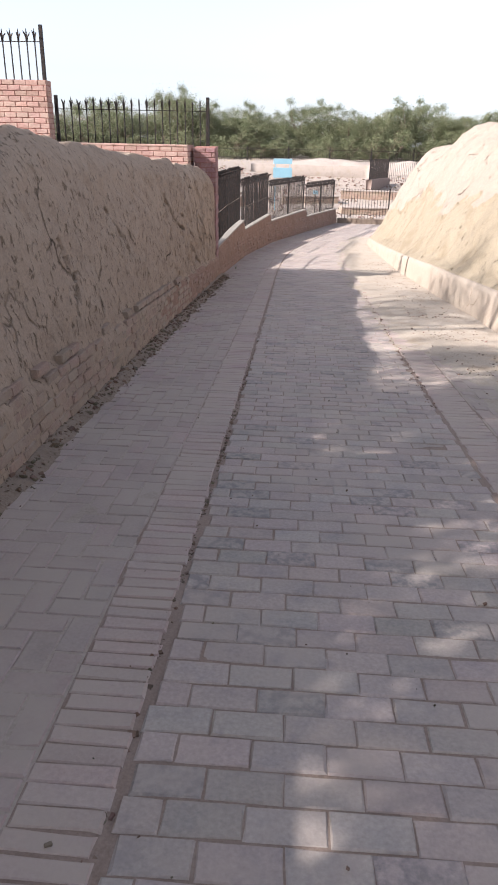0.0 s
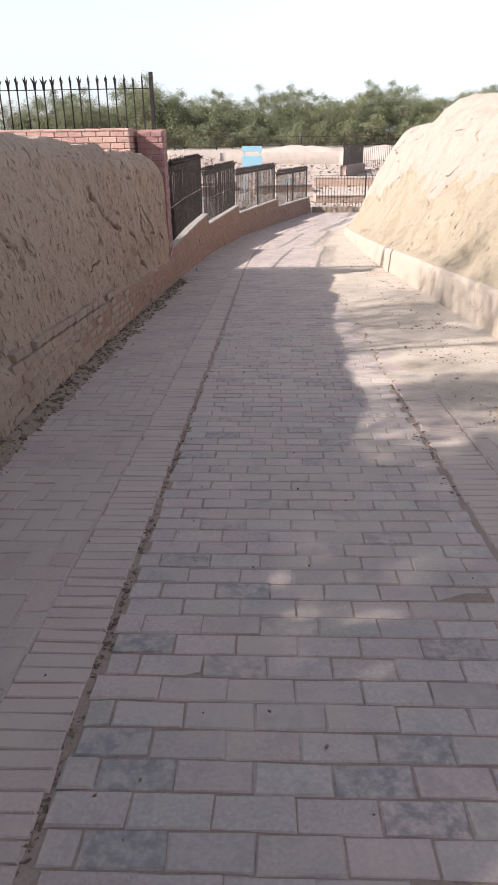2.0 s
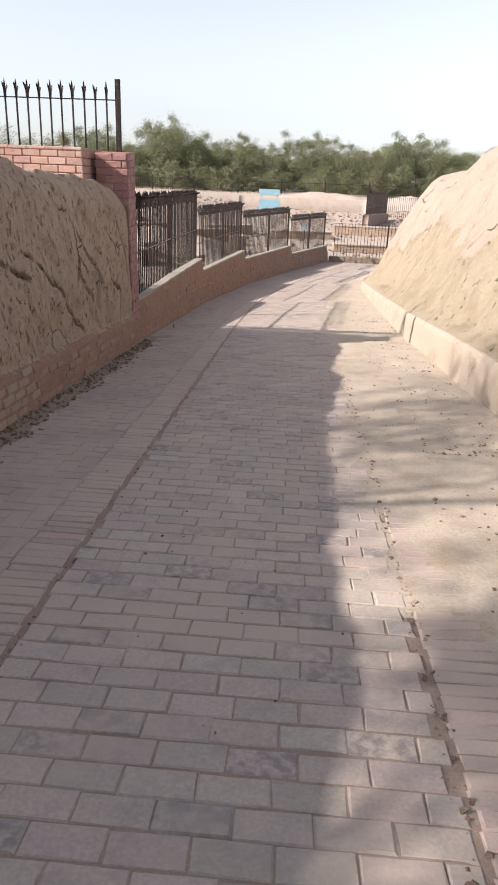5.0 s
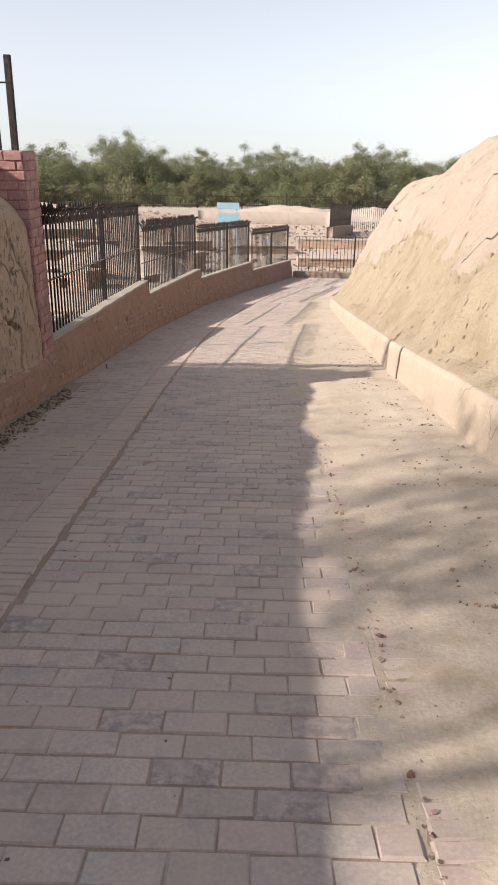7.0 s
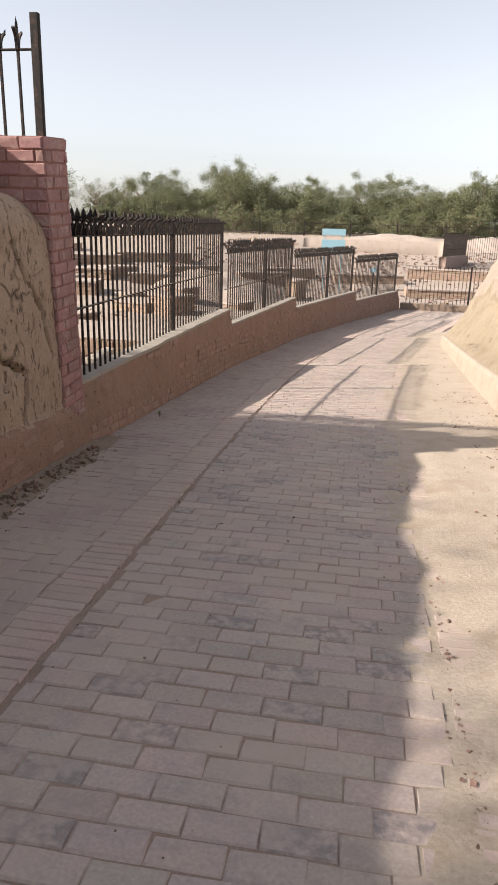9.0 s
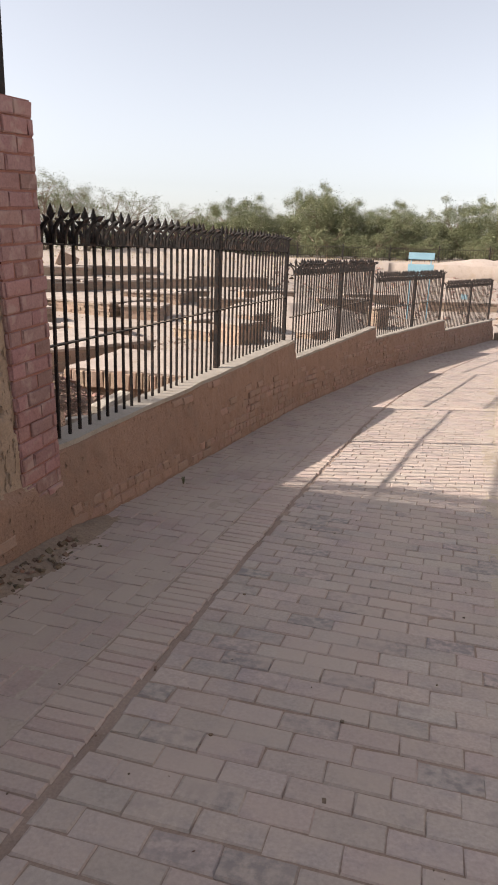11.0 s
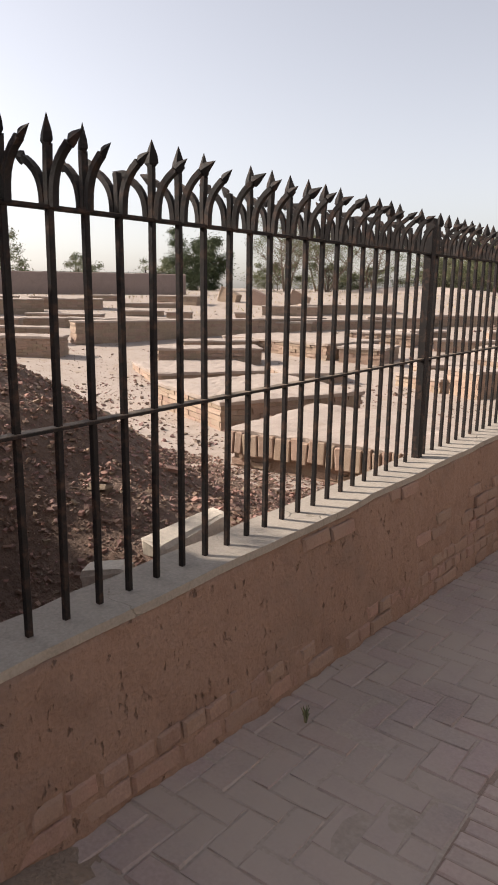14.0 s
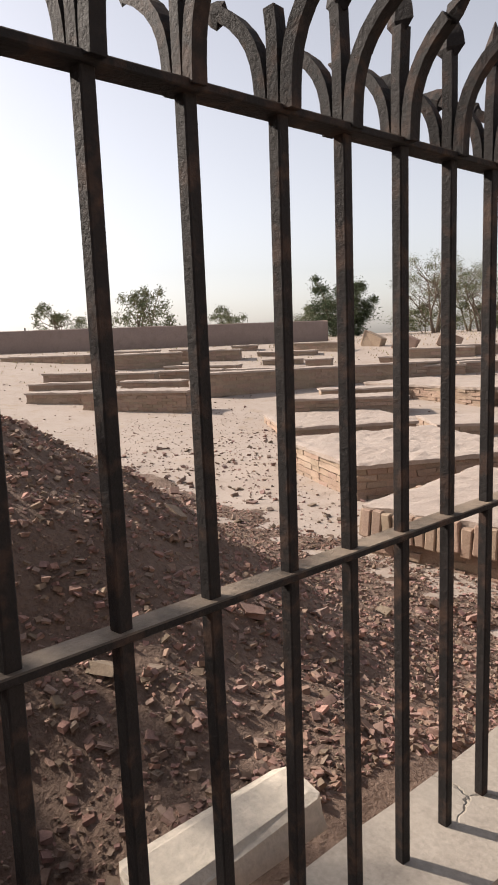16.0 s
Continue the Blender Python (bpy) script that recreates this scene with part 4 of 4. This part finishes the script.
scatter("far_rubble", "broken stones and brick over the ground beyond the gate railing", M_STONE, 16, 2600, lambda r: (-9 + 18 * r.random(), 39 + 22 * r.random()), lambda r: 0.05 + 0.22 * r.random() ** 3, ground_here)
scatter("field_stones", "scattered stones on the excavated floor", M_STONE, 5, 1500, lambda r: (-3 - 22 * r.random(), 19 + 20 * r.random()), lambda r: 0.02 + 0.06 * r.random() ** 3, ground_here)
scatter("collapsed_brick", "crumbled brick along the foot of the ruined walls", M_STONE, 6, 1500, lambda r: (-6 - 6 * r.random(), 20.5 + 8 * r.random()), lambda r: 0.025 + 0.08 * r.random() ** 3, ground_here)


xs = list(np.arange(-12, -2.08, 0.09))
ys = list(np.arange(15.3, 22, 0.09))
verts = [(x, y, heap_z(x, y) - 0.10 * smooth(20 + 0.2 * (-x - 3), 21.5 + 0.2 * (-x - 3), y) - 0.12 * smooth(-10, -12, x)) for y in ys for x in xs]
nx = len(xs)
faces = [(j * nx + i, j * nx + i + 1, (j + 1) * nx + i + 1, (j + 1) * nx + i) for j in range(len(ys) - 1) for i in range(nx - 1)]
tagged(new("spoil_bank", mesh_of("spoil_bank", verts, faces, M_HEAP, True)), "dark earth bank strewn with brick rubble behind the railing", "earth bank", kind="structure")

for x, y, z, rz, ry, s in ((-2.33, 16.97, -0.49, 84, -9, (0.42, 0.15, 0.10)), (-2.44, 16.58, -0.60, 30, -8, (0.20, 0.16, 0.12)), (-3.5, 18.0, -0.86, 120, 14, (0.36, 0.24, 0.05))):
    root = thing("stone_slab", "pale broken slab lying in the rubble behind the railing", "slab", "slabs", at=(x, y, z), rz=rz)
    bm = bmesh.new()
    box(bm, s, (0, 0, 0), ry=ry, bevel=0.02, jitter=0.012)
    part("block", bm, M_SLAB, root)

# ---- trees ----


def tree_template(seed, height, spread, leaves, leaf_mat, clumps, bare=0.0, leaf=0.2, low=0.05):
    """Trunk with forking limbs and a ragged crown of many small leaf sprays; returns (wood mesh, crown mesh)."""
    rng = random.Random(seed)
    bm = bmesh.new()
    tips = []
    stems = rng.choice((2, 3))
    for s in range(stems):
        a = 6.28 * s / stems + rng.uniform(-0.5, 0.5)
        p = Vector((0.1 * math.cos(a), 0.1 * math.sin(a), -0.1))
        pts, lean = [p.copy()], Vector((math.cos(a) * 0.35, math.sin(a) * 0.35, 1))
        for k in range(4):
            lean += Vector((rng.uniform(-0.3, 0.3), rng.uniform(-0.3, 0.3), 0))
            p = p + lean.normalized() * height * 0.17
            pts.append(p.copy())
        tube(bm, pts, [0.028 * height * (1 - 0.18 * k) / 1.6 for k in range(5)], 6)
        for k in range(2, 5):
            for _ in range(4 if bare else 2):
                q = pts[k].copy()
                d = Vector((rng.uniform(-1, 1), rng.uniform(-1, 1), rng.uniform(0.2, 1))).normalized()
                limb = [q.copy()]
                for j in range(3):
                    d = (d + Vector((rng.uniform(-0.4, 0.4), rng.uniform(-0.4, 0.4), rng.uniform(-0.1, 0.3)))).normalized()
                    q = q + d * spread * 0.28
                    limb.append(q.copy())
                tube(bm, limb, [0.035, 0.024, 0.014, 0.005] if bare else [0.05, 0.035, 0.02, 0.008], 4)
                tips.append(q)
                if bare:
                    for _ in range(3):
                        e = Vector((rng.uniform(-1, 1), rng.uniform(-1, 1), rng.uniform(-0.1, 1))).normalized() * spread * 0.3
                        tube(bm, [limb[2], limb[2] + e * 0.6, limb[2] + e + Vector((0, 0, 0.1))], [0.014, 0.009, 0.003], 3)
    wood = bpy.data.meshes.new("trunk")
    bm.to_mesh(wood)
    bm.free()
    wood.materials.append(M_BARK)
    verts, faces = [], []
    centres = []
    for c in range(clumps):
        a, rr = rng.uniform(0, 6.28), spread * math.sqrt(rng.random())
        zz = height * rng.uniform(low, 0.86) ** (1.0 if bare else 1.15)
        rr *= 0.62 + 0.48 * math.sin(math.pi * min(1, max(0.05, zz / height)))
        centres.append((Vector((rr * math.cos(a), rr * math.sin(a), zz)), rng.uniform(0.35, 0.8) * spread * 0.5))
    centres += [(t, 0.35 * spread * 0.5) for t in tips]
    per = leaves // len(centres)
    for c, rad in centres:
        for _ in range(per):
            d = Vector((rng.gauss(0, 0.46), rng.gauss(0, 0.46), rng.gauss(0, 0.40)))
            p = c + d * rad
            if p.z < 0.15:
                continue
            t = Vector((rng.uniform(-1, 1), rng.uniform(-1, 1), rng.uniform(-0.5, 0.9))).normalized()
            s = t.cross(Vector((rng.uniform(-1, 1), rng.uniform(-1, 1), rng.uniform(-1, 1)))).normalized()
            l, w = leaf * rng.uniform(0.5, 1.4), leaf * rng.uniform(0.12, 0.3)
            b = len(verts)
            verts += [p - t * l / 2, p + s * w / 2, p + t * l / 2, p - s * w / 2]
            faces.append((b, b + 1, b + 2, b + 3))
    crown = mesh_of("crown", verts, faces, leaf_mat)
    return wood, crown


def tree(templ, label, x, y, z, scale, rz, group="trees"):
    root = thing("tree", label, "tree", group, at=(x, y, z), rz=rz)
    for nm, me in zip(("trunk", "crown"), templ):
        o = new(nm, me)
        o.parent = root
        o.scale = (scale[0], scale[0], scale[1])
    return root


T_ACACIA = [tree_template(11 + k, 5.8, 3.0, 32000, M_LEAF, 64, leaf=0.18) for k in range(4)]
T_BUSH = [tree_template(31 + k, 2.4, 2.0, 5000, M_LEAF, 22, leaf=0.22) for k in range(2)]
T_DARK = tree_template(51, 5.2, 2.7, 26000, M_LEAFDARK, 60, leaf=0.27)
T_BARE = [tree_template(61 + k, 6.2, 3.0, 6500, M_LEAF, 22, bare=1.0, leaf=0.16) for k in range(2)]
rng = random.Random(5)
ACACIA = "feathery grey-green thorn tree in the tree line"
x = -24.5
while x < 44:
    y = 87 + rng.uniform(-4, 5)
    tall = 1.2 if abs(x + 16.6) < 1.8 else rng.uniform(0.72, 1.15)
    tree(rng.choice(T_ACACIA), ACACIA, x, y, land_z(x, y), (rng.uniform(0.95, 1.25), tall), rng.uniform(0, 360))
    x += rng.uniform(2.4, 3.4)
x = -26
while x < 40:
    y = 79 + rng.uniform(-2, 2)
    tree(rng.choice(T_BUSH), "low grey-green bush before the tree line", x, y, land_z(x, y), (rng.uniform(0.8, 1.3), rng.uniform(0.6, 1.1)), rng.uniform(0, 360), "bushes")
    x += rng.uniform(1.6, 3.2)
x = -30
while x < 50:
    y = 98 + rng.uniform(-3, 3)
    tree(rng.choice(T_ACACIA), ACACIA, x, y, land_z(x, y), (1.3, rng.uniform(0.7, 0.95)), rng.uniform(0, 360))
    x += rng.uniform(5, 9)
tree(T_DARK, "dense dark evergreen tree behind the boundary wall", -41.1, 61.1, 0.3, (0.95, 0.95), 40)
tree(T_BUSH[0], "dark bush showing above the boundary wall", -51.5, 49.0, 0.3, (1.3, 1.65), 0, "bushes")
tree(T_BUSH[1], "dark bush showing above the boundary wall", -57.5, 44.0, 0.3, (1.2, 1.3), 90, "bushes")
tree(T_BUSH[1], "low bush behind the boundary wall", -47.3, 54.7, 0.3, (1.0, 1.05), 20, "bushes")
tree(T_BUSH[0], "low bush behind the boundary wall", -44.0, 60.5, 0.3, (1.2, 1.0), 200, "bushes")
BARE = "half-bare thorn tree with thin grey branches"
for x, y, s, r in ((-34.8, 66.0, 1.05, 10), (-31.8, 68.0, 0.9, 100), (-29.0, 70.5, 0.8, 200), (-36.5, 69.0, 0.8, 300), (-37.7, 76.0, 1.0, 60), (-27.5, 80.0, 0.75, 130)):
    tree(T_BARE[int(r) % 2], BARE, x, y, land_z(x, y), (1.05, s), r)
for x, y, s in ((-34.0, 72.0, 0.9), (-30.5, 73.5, 0.8), (-26.0, 78, 0.8), (-38.5, 70, 0.9), (-28.0, 84.0, 1.2)):
    tree(T_BUSH[int(x) % 2], "low grey-green bush at the edge of the field", x, y, land_z(x, y), (1.4, s), x * 40, "bushes")

# the trees on the bank that throw their shade across the path
T_SHADE = tree_template(77, 5.6, 2.7, 50000, M_LEAF, 84, leaf=0.2, low=0.26)
tree(T_SHADE, "dense shade tree on the bank beside the path", -4.5, 1.15, 1.5, (1.05, 1.0), 0)
tree(T_BARE[0], "thin-leaved thorn tree on the bank beside the path", -8.2, 6.6, 1.6, (1.1, 1.0), 40)

# ---- dust over the path's edge, litter in the gutter ----


def drift_z(x, y):
    x0 = 1.42 - 0.24 * smooth(6.5, 9.5, y)
    return road_z(y) - 0.022 + 0.0205 * smooth(0.82, 1.08, x) * smooth(6.5, 8.5, y) + (0.024 - 0.010 * smooth(6.5, 8.5, y)) * smooth(x0, x0 + 0.3, x) + 0.012 * smooth(1.9, 2.4, x) + 0.010 * fbm(x * 2.6, y * 1.3, 3) + 0.004 * fbm(x * 9, y * 9, 3)


xs = list(np.arange(0.72, 2.72, 0.05))
ys = list(np.arange(-3, 31, 0.09))
nx = len(xs)
verts = [(x + 0.6 * bend(y) + lane(y) - bend(y), y, drift_z(x, y)) for y in ys for x in xs]
faces = [(j * nx + i, j * nx + i + 1, (j + 1) * nx + i + 1, (j + 1) * nx + i) for j in range(len(ys) - 1) for i in range(nx - 1)]
tagged(new("sand_verge", mesh_of("sand_verge", verts, faces, M_VERGE, True)), "pale sand drifted over the edge of the brick path", "sand", kind="structure")


def gutter_z(x, y):
    return road_z(y) - 0.03 + 0.075 * smooth(-1.42, mud_base_x(y) if y < 15.4 else -1.78, x) + 0.02 * fbm(x * 5, y * 3, 8)


xs = list(np.arange(-2.0, -1.3, 0.05))
ys = list(np.arange(-3, 21.5, 0.09))
nx = len(xs)
verts = [(x, y, gutter_z(x, y) - 0.06 * smooth(15.3, 16.2, y)) for y in ys for x in xs]
faces = [(j * nx + i, j * nx + i + 1, (j + 1) * nx + i + 1, (j + 1) * nx + i) for j in range(len(ys) - 1) for i in range(nx - 1)]
tagged(new("gutter_soil", mesh_of("gutter_soil", verts, faces, M_GUTTER, True)), "dark earth and litter along the foot of the mud wall", "soil", kind="structure")
scatter("gutter_litter", "dry leaves and crumbs along the foot of the wall", M_LITTER, 8, 2600, lambda r: (-1.74 + 0.02 + 0.30 * r.random() ** 1.7, 1.0 + 14.3 * r.random()), lambda r: 0.012 + 0.04 * r.random() ** 3, lambda x, y: gutter_z(x, y))
scatter("verge_stones", "small stones and clods on the sandy verge", M_STONE, 9, 420, lambda r: (1.15 + 1.15 * r.random(), 2 + 26 * r.random()), lambda r: 0.008 + 0.028 * r.random() ** 4, drift_z)
scatter("verge_litter", "dry leaf litter on the sandy verge", M_LITTER, 10, 1300, lambda r: (1.55 + 0.8 * r.random() ** 0.7, 5 + 16 * (int(r.random() * 9) + r.random() ** 2 * 0.6) / 9), lambda r: 0.007 + 0.022 * r.random() ** 3, drift_z)
scatter("joint_crumbs", "crumbs in the open joint beside the edging bricks", M_LITTER, 13, 2200, lambda r: (-0.485 + r.gauss(0, 0.014), 0.5 + 12 * r.random()), lambda r: 0.008 + 0.02 * r.random() ** 3, lambda x, y: road_z(y) - 0.014)
scatter("outer_joint_crumbs", "clods and crumbs along the outer joint of the paving", M_STONE, 14, 500, lambda r: (1.13 + r.gauss(0, 0.025), 5.5 + 8 * r.random()), lambda r: 0.006 + 0.022 * r.random() ** 4, lambda x, y: road_z(y) - 0.002)
scatter("path_crumbs", "tiny crumbs on the brick path", M_LITTER, 12, 260, lambda r: (-0.9 + 2.1 * r.random(), 1 + 20 * r.random()), lambda r: 0.006 + 0.014 * r.random() ** 3, lambda x, y: road_z(y) + 0.001)


def dry_weed(x, y, z, h, seed, mat, label):
    rng = random.Random(seed)
    bm = bmesh.new()
    for _ in range(14):
        a = rng.uniform(0, 6.28)
        tip = Vector((math.cos(a) * h * rng.uniform(0.1, 0.5), math.sin(a) * h * rng.uniform(0.1, 0.5), h * rng.uniform(0.5, 1)))
        tube(bm, [(0, 0, -0.02), tip * 0.55 + Vector((0, 0, h * 0.1)), tip], [0.004, 0.003, 0.001], 3)
    root = thing("dry_weed", label, "weed", "weeds", at=(x, y, z))
    part("stems", bm, mat, root)["kind"] = "stuff"


for i, (x, y, h) in enumerate(((-9.5, 20.6, 0.55), (-8.4, 20.2, 0.4), (-10.4, 20.2, 0.45), (-6.6, 19.6, 0.25))):
    dry_weed(x, y, ground_here(x, y), h, i, M_GRASS, "dry brown weed on the rubble bank")
dry_weed(-1.62, 16.9, road_z(16.9) + 0.01, 0.06, 9, M_LEAF, "tiny green weed at the foot of the low wall")
# dry grass tufts over the far field
rng = random.Random(17)
verts, faces = [], []
for _ in range(9000):
    a, r = rng.uniform(-0.1, 1.35), 24 + 46 * rng.random() ** 0.8
    x, y = -1.3 - r * math.sin(a), 16.2 + r * math.cos(a)
    z = land_z(x, y)
    h = rng.uniform(0.03, 0.12)
    d = rng.uniform(0, 6.28)
    w = rng.uniform(0.01, 0.05)
    b = len(verts)
    verts += [(x - w * math.cos(d), y - w * math.sin(d), z - 0.02), (x + w * math.cos(d), y + w * math.sin(d), z - 0.02), (x + 0.06 * math.sin(d), y, z + h)]
    faces.append((b, b + 1, b + 2))
tagged(new("dry_grass", mesh_of("dry_grass", verts, faces, M_GRASS)), "sparse dry grass over the far field", "grass", kind="stuff")

# ---- brick pieces: feet of the walls ----


def foot_bricks(parent, point, y0, y1, courses, keep, near, mat=M_MUDBRICK):
    places = []
    for c in range(courses):
        y = y0 + (c % 2) * 0.115
        while y < y1:
            if random.random() < keep * (1 - 0.6 * c / courses) + (0.15 if fbm(y * 0.8, c * 0.2, 2) > 0 else -0.1):
                x, z, lean, swing = point(y, 0.07 + c * 0.078)
                m = Matrix.Translation((x, y, z)) @ Matrix.Rotation(-swing, 4, "Z") @ Matrix.Rotation(radians(90) - lean, 4, "Y") @ Matrix.Rotation(radians(90) + random.uniform(-0.02, 0.02), 4, "Z")
                places.append(m)
            y += 0.232
    lay(parent, "brick", "brickwork", chamfer_box(0.215, 0.066, 0.06, 0.009), mat, places, near)


def mud_foot(y, h):
    u = h / (mud_top(y) - road_z(y) + 0.06)
    return mud_base_x(y) - lean_back(y) * u ** 1.3 + 0.044 + random.uniform(-0.008, 0.008), road_z(y) + h, 0.12, -0.0145


foot_bricks(wall_west, mud_foot, -1.0, 11.0, 6, 1.0, (2.5, 8.5))
foot_bricks(wall_west, mud_foot, 11.1, 14.7, 4, 0.85, (50, 51), M_OLDBRICK)


def bay_bricks(wall, a, b, top, near):
    """Worn courses that show through the plaster of a low wall, headers at the foot and mixed bricks above."""
    a, b = Vector((*a, 0)), Vector((*b, 0))
    d = (b - a).normalized()
    back = Vector((-d.y, d.x, 0))
    length = (b - a).length
    sorts = {}
    for c in range(9):
        s = 0.04 + 0.06 * (c % 2)
        while s < length - 0.14:
            l = 0.118 if c == 1 or random.random() < 0.3 else 0.225
            p = a + d * (s + l / 2)
            zb = road_z(p.y)
            h = 0.055 + c * 0.082
            if h < top - 0.06 - zb:
                u = (h + 0.08) / (top + 0.045 - zb)
                bare = fbm(p.y * 0.9, c * 0.35, 61) + 0.5 * fbm(p.y * 3.1, c * 0.8, 62) + (0.3 if c < 2 else -0.5 + 0.56 * smooth(17.0, 19.5, p.y) - 0.02 * c)
                if bare > 0:
                    proud = min(0.009, 0.002 + 0.02 * bare) + random.uniform(-0.003, 0.003)
                    at = p + back * (0.10 * u - 0.006 - proud) + Vector((0, 0, zb + h))
                    rot = Matrix((d, Vector((0, 0, 1)), -back)).transposed().to_4x4()
                    tip = Matrix.Rotation(-0.12, 4, "X") @ Matrix.Rotation(random.uniform(-0.02, 0.02), 4, "Z")
                    sorts.setdefault(round(l, 3), []).append(Matrix.Translation(at) @ rot @ tip)
            s += l + 0.012
    for l, ms in sorted(sorts.items()):
        lay(wall, "brick", "brickwork", chamfer_box(l, 0.07, 0.06, 0.010), M_OLDBRICK, ms, near)


for w, (a, b, top) in zip(bay_walls, BAYS):
    bay_bricks(w, a, b, top, (15.4, 21.8))

# ---- brick pieces: the paving ----


def paving(name, label, bits, mat, piece_name, near):
    """bits: (x, y, length across, width along, turn) along the straight road's axes."""
    root = tagged(new(name), label, "path", kind="structure")
    sorts = {}
    for x, y, l, w, turn in bits:
        m = road_m(x, y, random.gauss(0, 0.0010), turn + random.gauss(0, 0.006)) @ Euler((random.gauss(0, 0.004), random.gauss(0, 0.004), 0)).to_matrix().to_4x4()
        sorts.setdefault((round(l / 0.01), round(w, 4)), []).append(m)
    for (l, w), ms in sorted(sorts.items()):
        lay(root, piece_name, "brick_paving", chamfer_box(l * 0.01, w, 0.03, 0.0075), mat, ms, near)
    return root


bits = []
row, y = 0, -2.0
while y < 38.0:
    x, left = -0.47 - (row % 2) * 0.114 + random.uniform(-0.03, 0.03), -0.468 + random.uniform(-0.014, 0.012)
    while x < 1.15:
        a, b = max(x, left), min(x + 0.2258, 1.155)
        if b - a > 0.05:
            bits.append(((a + b) / 2, y + 0.008 * fbm(row * 0.3, x, 1), b - a, 0.1190, 0.0))
        x += 0.2295
    row, y = row + 1, y + 0.1232
paving("pavement", "worn dusty pinkish-grey brick paving in running bond", bits, M_PAVER, "paving_brick", (10.2, 14.4))

for name, label, x in (("edging_course", "band of bricks on edge along the paving", -0.632), ("edging_course_outer", "sand-covered band of bricks on edge beside the verge", 1.322)):
    bits, y = [], -2.0
    while y < 38.0:
        bits.append((x + random.uniform(-0.008, 0.008), y, 0.26 if x < 0 else 0.28, 0.0728, 0.0))
        y += 0.0765
    paving(name, label, bits, M_EDGING, "edging_brick", (0.5, 14))

W = 0.1175


def herringbone(x0, columns, j0, j1):
    """Bricks laid herringbone from x0 on, columns of half a brick wide."""
    out = []
    for j in range(j0, j1):
        for i in range(columns):
            k = (i - j) % 4
            x, y = x0 + (i + 0.5) * W, (j + 0.5) * W
            if k == 0 and i < columns - 1:
                out.append((x + W / 2, y, 0.2325, 0.1152, 0.0))
            elif k == 0 or (k == 1 and i == 0):
                out.append((x, y, 0.11, 0.110, 0.0))
            elif k == 3:
                out.append((x, y + W / 2, 0.2325, 0.1152, math.pi / 2))
    return out


paving("side_paving", "dusty herringbone brick paving beside the wall", herringbone(-0.77 - 9 * W, 9, -17, 325), M_SIDEPAVER, "paving_brick", (12.0, 17.5))
paving("verge_paving", "herringbone brick paving half buried under sand", herringbone(1.48, 7, -17, 110), M_SIDEPAVER, "paving_brick", (4.0, 9.0))
